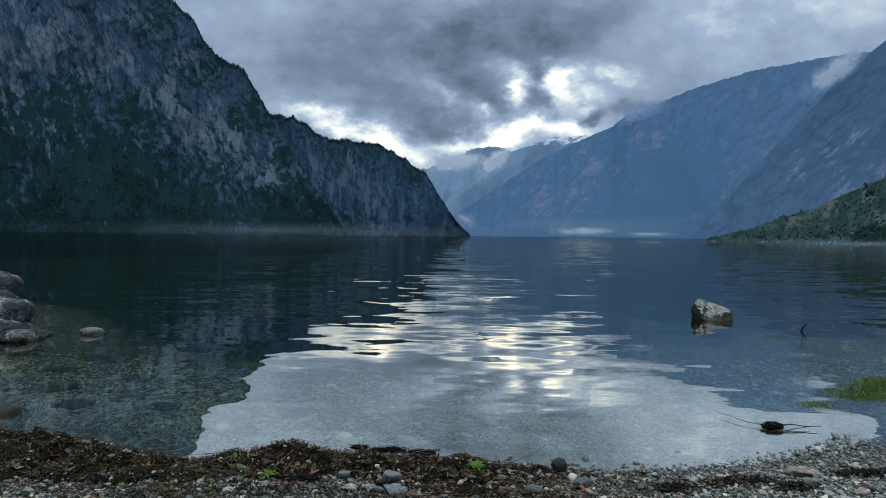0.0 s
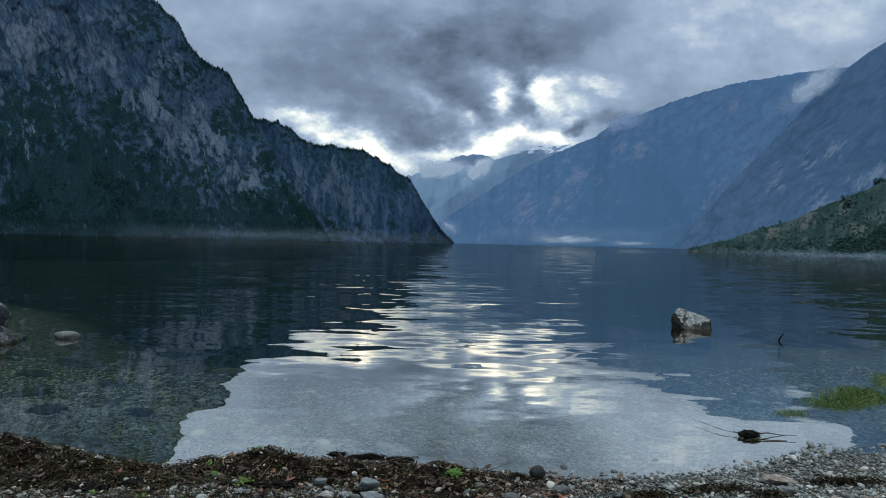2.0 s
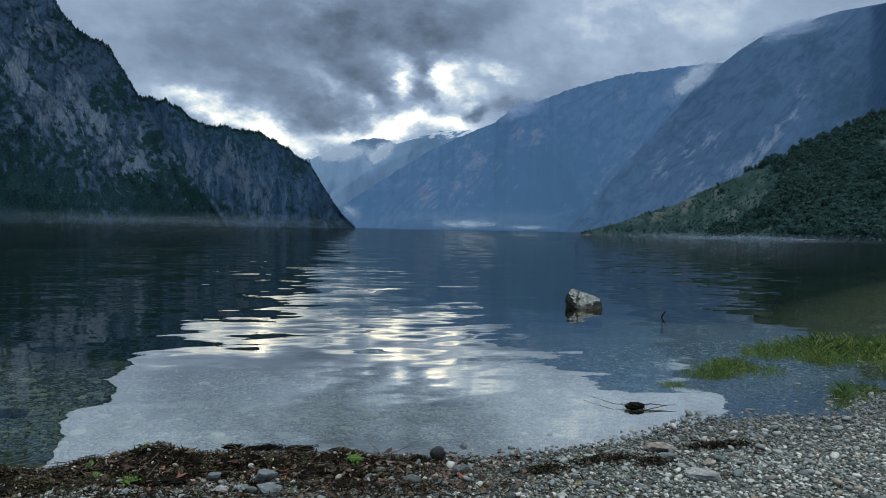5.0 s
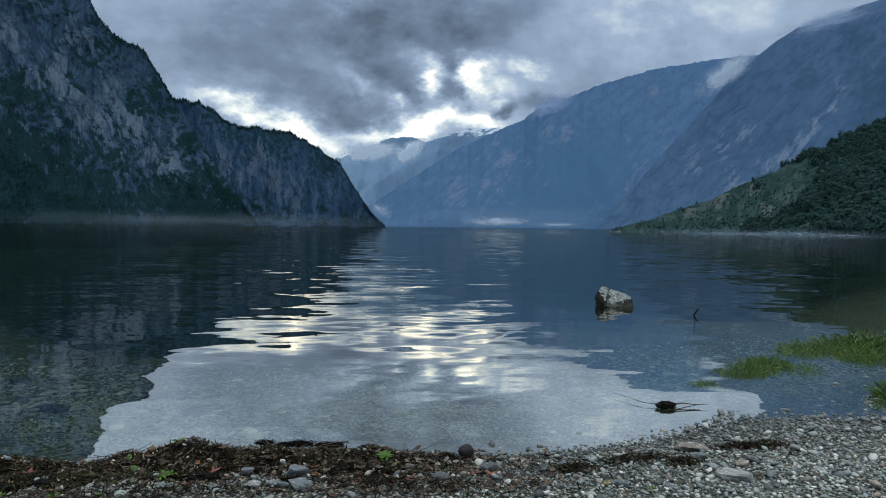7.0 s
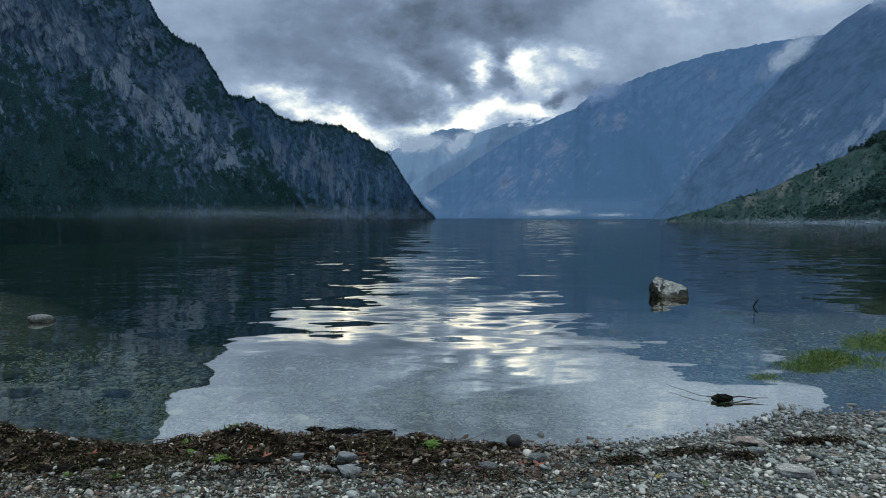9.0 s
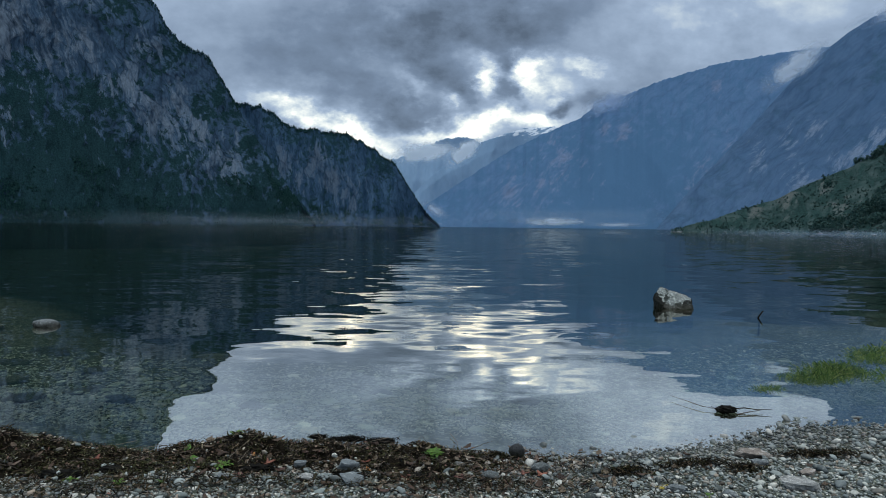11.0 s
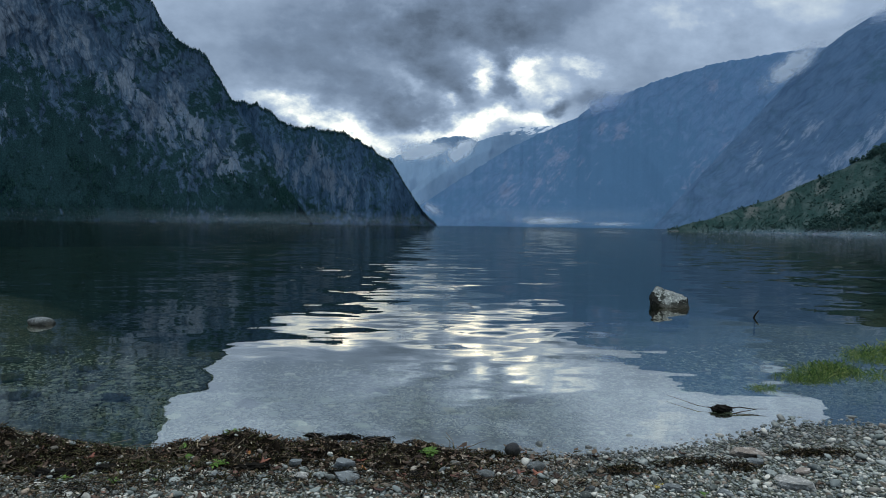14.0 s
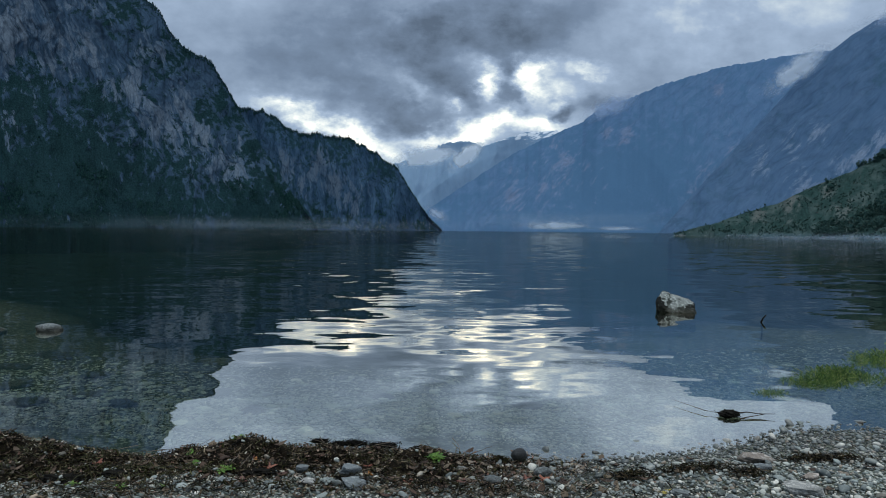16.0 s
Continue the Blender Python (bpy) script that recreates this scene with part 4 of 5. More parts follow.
# ---------- mist and hanging cloud ----------
def vapour(name, u, w, y, half_w, half_h, mat, label, seed, lean=0.0):
    bm = bmesh.new()
    bmesh.ops.create_icosphere(bm, subdivisions=4, radius=1.0)
    hx, hz = half_w * y, half_h * y
    for v in bm.verts:
        q = 1 + 0.3 * noise.fractal(v.co * 1.7 + Vector((seed, 0, 0)), 1.0, 2.0, 3)
        v.co = (v.co.x * hx, v.co.y * min(hx, 60) * 0.5 * q, v.co.z * hz)
    ob = part(name, bm, mat)
    ob.matrix_world = pose(u * y, y, EYE + w * y, 0, -lean, -math.degrees(math.atan(u)))
    ob.visible_shadow = False
    return tagged(ob, label, "cloud")


vapour("mist_bank", 0.22, 0.0095, 2900, 0.075, 0.009, MAT_MIST, "white mist bank lying on the water", 1.0)
vapour("mist_bank", 0.32, 0.006, 2900, 0.06, 0.0055, MAT_MIST_THIN, "thin mist lying on the water", 2.0)
vapour("mist_bank", 0.034, 0.026, 2500, 0.028, 0.012, MAT_MIST_THIN, "small white cloud at the headland's foot", 3.0, -28)
vapour("mist_bank", -0.22, 0.006, 1050, 0.55, 0.017, MAT_MIST_FAINT, "thin mist along the cliff's foot", 4.0)
vapour("mist_bank", 0.24, 0.020, 2650, 0.30, 0.0195, MAT_MIST_FAINT, "thin bluish mist over the far water", 14.0)
vapour("mist_bank", 0.66, -0.006, 120, 0.36, 0.012, MAT_MIST_SHORE, "thin bluish mist on the water before the hill", 24.0)
vapour("hanging_cloud", 0.606, 0.262, 2380, 0.066, 0.024, MAT_CLOUD_SOFT, "white cloud spilling over the ridge", 5.0, 36)
vapour("hanging_cloud", 0.305, 0.197, 3800, 0.0540, 0.0210, MAT_CLOUD_GREY, "grey cloud cap on the mountain shoulder", 6.0, 18)
vapour("hanging_cloud", 0.79, 0.358, 2200, 0.0945, 0.0180, MAT_CLOUD_GREY, "grey cloud on the peak", 7.0, 10)
vapour("hanging_cloud", 0.078, 0.116, 4080, 0.0405, 0.0180, MAT_CLOUD, "white cloud in the far valley", 8.0, 35)
vapour("hanging_cloud", 0.015, 0.115, 4080, 0.0607, 0.0195, MAT_CLOUD, "white cloud in the far valley", 9.0, 8)


# ---------- stones in and by the water ----------
def water_rock_bm():
    """A split block of rock: a raised corner at one end, a long top falling to a blunt dark end."""
    bm = bmesh.new()
    for p in [(-0.22, -0.20, -0.35), (0.31, -0.22, -0.35), (-0.22, 0.25, -0.35), (0.31, 0.25, -0.35), (-0.22, -0.20, 0.0), (0.335, -0.23, 0.0), (-0.36, -0.04, 0.19), (-0.33, 0.15, 0.22),
              (-0.18, -0.26, 0.03), (0.27, -0.27, 0.04), (-0.20, 0.16, 0.40), (-0.13, 0.24, 0.39), (-0.04, 0.20, 0.36), (0.20, 0.18, 0.27), (0.35, -0.02, 0.20), (0.34, 0.22, 0.22)]:
        bm.verts.new(p)
    hull = bmesh.ops.convex_hull(bm, input=bm.verts[:])
    bmesh.ops.delete(bm, geom=[g for g in hull["geom_interior"] if isinstance(g, bmesh.types.BMVert)], context="VERTS")
    for _ in range(5):
        bmesh.ops.subdivide_edges(bm, edges=[e for e in bm.edges if e.calc_length() > 0.022], cuts=1)
        bmesh.ops.triangulate(bm, faces=[f for f in bm.faces if len(f.verts) > 3])
    bmesh.ops.smooth_vert(bm, verts=bm.verts[:], factor=0.5, use_axis_x=True, use_axis_y=True, use_axis_z=True)
    for v in bm.verts:
        q = v.co.copy()
        crack = math.exp(-((q.x + 0.15 - 0.35 * q.y - 0.30 * (q.z - 0.2)) / 0.016) ** 2) * (q.z > 0.0)
        q *= 1.0 - 0.09 * crack
        q += 0.030 * Vector(noise.turbulence_vector(v.co * 6.0, 3, True)) + 0.012 * Vector(noise.turbulence_vector(v.co * 21.0, 3, True))
        v.co = q
    for f in bm.faces:
        c = f.calc_center_median()
        wob = 0.05 * noise.fractal(c * 14.0, 0.9, 2.0, 3)
        end = c.x > 0.13 + wob and c.z < 0.23 - 0.5 * (0.33 - c.x) + wob
        f.material_index = int(end or c.x < -0.20 - 0.3 * (c.z - 0.2) + wob or c.z < 0.06 + wob)
        f.smooth = True
    return bm


rock = part("rock", water_rock_bm(), MAT_LICHEN)
rock.data.materials.append(MAT_BLACKCRUST)
rock.matrix_world = pose(4.98, 11.95, -0.045, 0, 0, -6)
tagged(rock, "pale rock crusted with dark lichen, standing in shallow water", "rock")
PILE = [  # place, size, turn
    ((-7.05, 10.2, 0.66), (0.36, 0.36, 0.26), 10), ((-6.95, 9.85, 0.46), (0.40, 0.38, 0.20), 40), ((-6.42, 9.55, 0.32), (0.36, 0.34, 0.25), 15),
    ((-6.75, 9.3, 0.25), (0.34, 0.32, 0.16), 70), ((-6.25, 9.0, 0.10), (0.44, 0.38, 0.22), 25), ((-5.80, 8.85, 0.02), (0.34, 0.30, 0.17), 80),
    ((-5.90, 9.45, -0.03), (0.17, 0.14, 0.09), 5), ((-6.22, 8.55, -0.02), (0.28, 0.26, 0.16), 50), ((-5.25, 9.4, 0.015), (0.17, 0.13, 0.095), 10),
    ((-7.2, 9.2, 0.20), (0.5, 0.42, 0.3), 35), ((-7.0, 10.3, 0.12), (0.5, 0.5, 0.42), 15), ((-6.5, 9.7, -0.10), (0.5, 0.45, 0.3), 15),
    ((-7.6, 9.9, 0.35), (0.5, 0.45, 0.34), 60), ((-8.0, 10.9, 0.2), (0.6, 0.5, 0.4), 20), ((-6.9, 8.5, -0.05), (0.45, 0.4, 0.26), 75),
    ((-8.2, 9.6, 0.2), (0.55, 0.5, 0.4), 30),
]
for k, (at, size, turn) in enumerate(PILE):
    at, size = (at[0] - (0.14 if k != 8 else 0.0), at[1], at[2]), tuple(v * (0.84 if k != 8 else 1.0) for v in size)
    stone("boulder", at, size, MAT_SLATE if k == 8 else MAT_BOULDER, "grey shore boulder with pale crusts, piled at the water", "boulder", 11.0 + k * 1.3, turn, 6, "piled boulders",
          rough=0.2, flat=0.15)
SUNKEN = [(-4.85, 7.95, 0.20, 0.13), (-3.11, 6.23, 0.20, 0.12), (-4.35, 10.1, 0.3, 0.2), (-3.7, 7.6, 0.22, 0.15), (-2.66, 5.87, 0.18, 0.12),
          (-3.72, 5.25, 0.13, 0.12), (-4.1, 6.6, 0.22, 0.15), (-2.0, 6.6, 0.16, 0.12), (-1.4, 5.6, 0.13, 0.1), (-5.0, 9.0, 0.3, 0.2), (-2.9, 9.6, 0.3, 0.2),
          (-2.2, 10.4, 0.32, 0.2), (-3.4, 5.75, 0.2, 0.15), (-0.3, 6.4, 0.14, 0.1), (1.1, 6.0, 0.14, 0.11), (2.9, 7.4, 0.2, 0.14), (3.6, 9.0, 0.24, 0.16)]
for k, (x, y, a, b) in enumerate(SUNKEN):
    z = float(ground_z(x, y))
    top = 0.085 if k == 5 else 0.05
    stone("sunken_stone", (x, y, z + 0.02), (a, b, top if k != 5 else 0.12), (MAT_DARKSTONE, MAT_SLATE, MAT_PALE)[(k * 2 + k // 3) % 3] if k != 5 else MAT_DARKSTONE,
          "flat stone lying on the lake bed under clear water" if k != 5 else "dark boulder at the water's edge", "stone", 40 + k, k * 37.0, 4, "lake bed stones", sub=3, flat=0.5)


def on_beach(name, x, y, size, mat, label, seed, turn=0.0, tilt=0.0, sink=0.35, **kw):
    return stone(name, (x, y, float(ground_z(x, y)) + size[2] * (1 - sink)), size, mat, label, "stone", seed, turn, tilt, **kw)


on_beach("stone", 0.69, 4.06, (0.050, 0.047, 0.050), MAT_DARKSTONE, "dark round smooth stone at the waterline", 1.0, rough=0.1, sink=0.12)
on_beach("stone", 0.79, 3.79, (0.058, 0.046, 0.036), MAT_SLATE, "blue-grey rounded stone among gravel", 2.0, 10, rough=0.12)
SPLIT = dict(cuts=9, rough=0.14, sub=5)
on_beach("stone", 2.20, 3.95, (0.132, 0.074, 0.043), MAT_PINK, "broad pinkish grey slab on the gravel", 5.0, -8, 4, sink=0.3, **SPLIT)
on_beach("stone", 2.14, 3.77, (0.100, 0.037, 0.032), MAT_SLATE, "long blue-grey split stone half buried in gravel", 7.0, 24, 8, sink=0.2, **SPLIT)
on_beach("stone", 2.15, 3.36, (0.132, 0.086, 0.040), MAT_PALE, "pale mottled slab in the gravel", 9.0, -12, 2, **SPLIT)
on_beach("stone", 2.33, 3.59, (0.080, 0.045, 0.023), MAT_PINK, "flat pinkish stone on the gravel", 29.0, 20, 2, **SPLIT)
on_beach("stone", 1.48, 3.40, (0.072, 0.041, 0.026), MAT_SLATE, "dark blue-grey slate in the gravel", 41.0, -14, 3, **SPLIT)
on_beach("stone", -0.32, 3.52, (0.100, 0.070, 0.036), MAT_SLATE, "grey slate slab leaning on the weed", 11.0, 32, 14, sink=0.3, **SPLIT)
on_beach("stone", -0.37, 3.74, (0.080, 0.049, 0.040), MAT_SLATE, "dark streaked split stone lying in the weed", 17.0, 22, 10, sink=0.0, **SPLIT)
on_beach("stone", -0.59, 3.56, (0.060, 0.045, 0.026), MAT_PALE, "pale grey flat slab beside the weed", 13.0, -10, 4, **SPLIT)
on_beach("stone", -0.66, 3.78, (0.045, 0.034, 0.030), MAT_SLATE, "grey split stone lying in the weed", 15.0, 30, 4, sink=-0.1, **SPLIT)
on_beach("stone", -1.57, 4.00, (0.032, 0.025, 0.019), MAT_PINK, "pinkish white stone lying in the weed", 43.0, 30, 4, sink=-0.3, **SPLIT)
on_beach("stone", -1.05, 3.58, (0.046, 0.036, 0.024), MAT_SLATE, "dark grey stone beside the weed", 19.0, 15, 4, **SPLIT)
on_beach("stone", 0.47, 3.66, (0.058, 0.041, 0.027), MAT_SLATE, "grey rounded stone among gravel", 21.0, -20, 4)
on_beach("stone", 0.30, 3.86, (0.036, 0.030, 0.024), MAT_PALE, "small pale stone beside the weed", 23.0, 0, 4)
on_beach("stone", 1.02, 3.45, (0.049, 0.034, 0.020), MAT_SLATE, "blue-grey flat stone in the gravel", 25.0, 35, 4, **SPLIT)
on_beach("stone", 1.72, 3.30, (0.048, 0.037, 0.020), MAT_SLATE, "blue-grey flat stone in the gravel", 27.0, -35, 4, **SPLIT)

# flat stones strewn over the shallow bed
MAT_BEDSLAB = pebble_mat("algae-filmed flat stone", True, 0.40)
BEDSLABS = [stone("flat_stone", (0, 0, 0), (0.07, 0.05, 0.012), MAT_BEDSLAB, "flat greenish stone on the shallow lake bed", "stone", 60.0 + k, group="lake bed stones",
                  sub=3, rough=0.2, cuts=8) for k in range(5)]
rb = random.Random(77)
for k in range(150):
    y = 4.75 + 4.2 * rb.random() ** 1.5
    x = rb.uniform(-0.85, 0.15) * y if k < 100 else rb.uniform(0.45, 0.92) * y
    if y < float(shore_y(x)) + 0.25 or float(ground_z(x, y)) > -0.045:
        continue
    m = pose(x, y, float(ground_z(x, y)) + 0.008, rb.uniform(-5, 5), rb.uniform(-5, 5), rb.uniform(0, 360))
    q = rb.uniform(0.5, 1.6)
    slab = BEDSLABS[k] if k < 5 else copy_thing(BEDSLABS[k % 5], m)
    slab.matrix_basis = m @ Matrix.Diagonal((q, q, 1.0, 1.0))


# ---------- bank of washed-up weed ----------
def bank_edges(x):
    """Water-side and land-side edge of the weed bank, and its height."""
    back = shore_y(x) + np.interp(x, [-5, -2.6, -1.9, -1.35, -1.2, -0.8, 0.2, 0.6], [0.0, 0.02, 0.03, 0.02, 0.08, 0.05, 0.06, 0.0])
    front_ = np.interp(x, [-5, -2.2, -1.83, -1.59, -1.41, -1.0, -0.78, -0.38, -0.11, 0.11, 0.38, 0.6, 0.95], [3.6, 3.67, 3.75, 3.69, 3.77, 3.65, 3.75, 3.78, 3.67, 3.58, 3.72, 3.80, 3.9])
    front_ = front_ + 0.03 * np.sin(x * 17.3 + 1.0) + 0.02 * np.sin(x * 41.0)
    h = np.interp(x, [-5, -3.2, -2.6, -2.0, -1.6, -1.1, -0.8, -0.2, 0.15, 0.4, 0.6, 0.95], [0.10, 0.11, 0.11, 0.055, 0.045, 0.10, 0.075, 0.06, 0.055, 0.02, 0.006, 0.0])
    return back, front_, h


def bank_z(x, y):
    back, front_, h = bank_edges(x)
    q = np.clip((y - front_) / np.maximum(back - front_, 0.05), 0, 1)
    shape = np.clip(np.sin(np.pi * q ** 1.25), 0, 1) ** 0.7
    lump = 0.75 + 0.95 * np.array([fract(a * 4.5, b * 6.0, 0.0, 3, 0.5) for a, b in zip(np.ravel(x), np.ravel(y))]).reshape(np.shape(x))
    return h * shape * np.clip(lump, 0.15, 1.8)


bx, bq = np.linspace(-5, 0.6, 260), np.linspace(0, 1, 46)
BX = np.repeat(bx[:, None], len(bq), 1)
b0, f0, _ = bank_edges(BX)
BY = f0 + (b0 - f0) * bq[None, :]
rough_ = np.array([0.035 * fract(a * 16, b * 16, 3.0, 4, 0.6) for a, b in zip(BX.ravel(), BY.ravel())]).reshape(BX.shape)
BZ = ground_z(BX, BY) + bank_z(BX, BY) + rough_ * np.sin(np.pi * bq)[None, :] - 0.004
bank = new("weed_bank", mesh_np("weed_bank", np.stack([BX, BY, BZ], -1).reshape(-1, 3), grid_faces(len(bx), len(bq)), MAT_WRACK_BED))
tagged(bank, "low bank of dark washed-up weed and leaf litter", "weed", kind="stuff")


def strand_template(seed, seg=4, flat=0.2):
    r = random.Random(seed)
    p, d = Vector((0, 0, 0)), Vector((1, 0, 0))
    pts = []
    for k in range(seg + 1):
        pts.append(p.copy())
        d = (d + Vector((r.uniform(-0.5, 0.5), r.uniform(-0.7, 0.7), r.uniform(-0.25, 0.25)))).normalized()
        p += d * 0.25
    vs, fs = [], []
    for k, q in enumerate(pts):
        w = 0.07 * (1.15 - abs(k / seg - 0.4))
        vs += [q + Vector((0, w, 0)), q + Vector((0, -w, 0)), q + Vector((0, 0, w * flat * 2))]
    for k in range(seg):
        a, b = 3 * k, 3 * k + 3
        for s in range(3):
            t = (s + 1) % 3
            fs += [(a + s, a + t, b + t), (a + s, b + t, b + s)]
    c = sum(pts, Vector()) / len(pts)
    return np.array([tuple(v - c) for v in vs]), np.array(fs)


STRANDS = [strand_template(k) for k in range(12)]
rs = random.Random(21)
rows = []


def strand_at(x, y, z, lo=0.03, hi=0.13, tilt=0.35):
    s = rs.uniform(lo, hi)
    rows.append((rs.randrange(12), turned(rs, (s, s * rs.uniform(0.7, 1.6), s * rs.uniform(0.8, 1.8)), tilt), np.array([x, y, z])))


xs_ = [rs.uniform(-3.3, 0.93) for _ in range(8500)]
qs_ = [rs.betavariate(1.3, 1.3) for _ in range(8500)]
xa, qa = np.array(xs_), np.array(qs_)
ba, fa, _ = bank_edges(xa)
ya = fa - 0.06 + (ba - fa + 0.07) * qa
za = ground_z(xa, ya) + bank_z(xa, ya)
for x, y, z in zip(xa, ya, za):
    if rs.random() < (x - 0.25) * 1.4:
        continue
    if rs.random() < 0.10:
        strand_at(x, y, z + rs.uniform(0.0, 0.012), 0.04, 0.075, 0.12)
    else:
        strand_at(x, y, z + rs.uniform(-0.004, 0.016), 0.015, 0.075, 0.22)
for cx, cy, n, rx, ry in ((1.31, 3.72, 260, 0.07, 0.03), (1.76, 3.80, 460, 0.15, 0.035), (2.01, 3.67, 240, 0.06, 0.03), (2.57, 3.98, 300, 0.09, 0.03), (2.78, 3.98, 260, 0.10, 0.03),
                           (0.56, 4.03, 260, 0.035, 0.035), (0.2, 3.5, 160, 0.25, 0.06), (-0.2, 3.62, 200, 0.25, 0.07), (1.0, 3.75, 60, 0.2, 0.05),
                           (-1.9, 3.45, 160, 0.5, 0.07), (0.7, 3.45, 420, 0.5, 0.12), (0.1, 3.5, 420, 0.35, 0.08), (-1.3, 3.52, 420, 0.35, 0.07), (-2.1, 3.5, 420, 0.4, 0.08), (-0.8, 3.48, 300, 0.3, 0.07)):
    for _ in range(n):
        x, y = rs.gauss(cx, rx), rs.gauss(cy, ry)
        pile = math.exp(-((x - cx) / rx) ** 2 / 2 - ((y - cy) / ry) ** 2 / 2)
        strand_at(x, y, max(float(ground_z(x, y)), -0.01) + rs.uniform(0.012, 0.024 + 0.03 * pile), 0.015, 0.06, 0.25)
wrack = new("weed_strands", scatter("weed_strands", STRANDS, rows, MAT_WRACK, True))
tagged(wrack, "tangled dark brown weed strands on the beach", "weed", kind="stuff")


rows = []
for cx, cy, n, rx, ry in ((-1.62, 3.80, 340, 0.16, 0.07), (-2.35, 3.85, 420, 0.22, 0.12), (-1.25, 3.78, 180, 0.10, 0.05), (-2.8, 4.0, 260, 0.2, 0.12), (-0.9, 4.1, 90, 0.12, 0.07), (-2.1, 4.1, 160, 0.2, 0.08),
                           (-0.1, 3.9, 70, 0.12, 0.06), (0.45, 3.85, 50, 0.1, 0.05)):
    px = np.array([rs.gauss(cx, rx) for _ in range(n)])
    py = np.array([rs.gauss(cy, ry) for _ in range(n)])
    for x, y, z in zip(px, py, ground_z(px, py) + bank_z(px, py)):
        strand_at(x, y, z + rs.uniform(0.008, 0.03), 0.012, 0.05, 0.4)
for x in [rs.uniform(-3.2, 0.4) for _ in range(1300)]:
    b_, f_, _h = bank_edges(np.array(x))
    y = float(f_) + (float(b_) - float(f_)) * rs.betavariate(1.2, 1.2)
    if fract(x * 3, y * 4, 2.0, 3, 0.5) < rs.uniform(-0.2, 0.3):
        continue
    strand_at(x, y, float(ground_z(x, y)) + float(bank_z(np.array([x]), np.array([y]))[0]) + rs.uniform(0.006, 0.026), 0.012, 0.05, 0.4)
moss = new("mossy_weed", scatter("mossy_weed", STRANDS, rows, MAT_MOSS, True))
tagged(moss, "olive green mossy weed tufts on the weed bank", "weed", kind="stuff")


def chip_template(seed):
    r = random.Random(seed)
    n = 6
    ring = [(r.uniform(0.5, 1.0) * math.cos(k * math.tau / n), r.uniform(0.25, 0.55) * math.sin(k * math.tau / n), r.uniform(-0.15, 0.3)) for k in range(n)]
    vs = ring + [(x, y, z + 0.06) for x, y, z in ring]
    fs = [(n, n + k, n + k + 1) for k in range(1, n - 1)] + [(0, k + 1, k) for k in range(1, n - 1)]
    for k in range(n):
        a, b = k, (k + 1) % n
        fs += [(a, b, b + n), (a, b + n, a + n)]
    return np.array(vs), np.array(fs)


CHIPS = [chip_template(k) for k in range(8)]
chips = []
cx_ = np.array([rs.uniform(-3.4, 1.2) for _ in range(10000)])
cb_, cf_, _ = bank_edges(cx_)
cy_ = cf_ - 0.12 + (cb_ - cf_ + 0.14) * np.array([rs.betavariate(1.3, 1.3) for _ in range(10000)])
cz_ = ground_z(cx_, cy_) + np.where(cx_ < 0.95, bank_z(cx_, cy_), 0)
for x, y, z in zip(cx_, cy_, cz_):
    if rs.random() < (x - 0.35) * 0.9:
        continue
    w = 0.005 + 0.014 * rs.random() ** 2
    chips.append((rs.randrange(8), turned(rs, (w, w, w), 0.5), np.array([x, y, z + rs.uniform(0.004, 0.024)])))
litter = new("leaf_litter", scatter("leaf_litter", CHIPS, chips, MAT_LITTER))
tagged(litter, "brown and pale bits of leaf litter on the weed", "litter", kind="stuff")


chips = []
for _ in range(7000):
    x, y = rs.uniform(-2.8, 2.0), 3.68 - 0.62 * rs.random() ** 0.8
    if x > 0.9 and rs.random() < (x - 0.9):
        continue
    if fract(x * 1.6, y * 2.4, 5.0, 4, 0.6) < rs.uniform(-0.5, 0.5):
        continue
    w = 0.004 + 0.014 * rs.random() ** 2
    chips.append((rs.randrange(8), turned(rs, (w, w, w), 0.4), np.array([x, y, float(ground_z(x, y)) + rs.uniform(0.010, 0.022)])))
crumbs = new("leaf_litter", scatter("leaf_litter", CHIPS, chips, MAT_LITTER))
tagged(crumbs, "brown leaf crumbs strewn over the gravel", "litter", kind="stuff")


def rest_z(x, y):
    """Height of the beach or of the weed bank on it."""
    b, f, _ = bank_edges(np.array(x))
    z = float(ground_z(x, y))
    if f - 0.05 < y < b and x < 0.95:
        z += float(bank_z(np.array([x]), np.array([y]))[0])
    return z


# fallen leaves
def leaf_bm(length, width, curl, seed):
    r = random.Random(seed)
    bm = bmesh.new()
    n, rows_ = 7, []
    for k in range(n):
        t = k / (n - 1)
        w = width * (math.sin(math.pi * t ** 0.8) ** 0.8 if 0 < t < 1 else 0.04) * r.uniform(0.8, 1.15)
        x = (t - 0.5) * length
        mid = curl * length * (4 * (t - 0.5) ** 2)
        rows_.append([bm.verts.new((x, s * w * 0.5, mid + abs(s) * curl * width * r.uniform(0.3, 1.0))) for s in (-1, 0, 1)])
    for a, b in zip(rows_, rows_[1:]):
        for s in range(2):
            bm.faces.new((a[s], a[s + 1], b[s + 1], b[s]))
    top = bmesh.ops.extrude_face_region(bm, geom=bm.faces[:])
    for v in top["geom"]:
        if isinstance(v, bmesh.types.BMVert):
            v.co.z += 0.0012
    bmesh.ops.recalc_face_normals(bm, faces=bm.faces)
    return bm


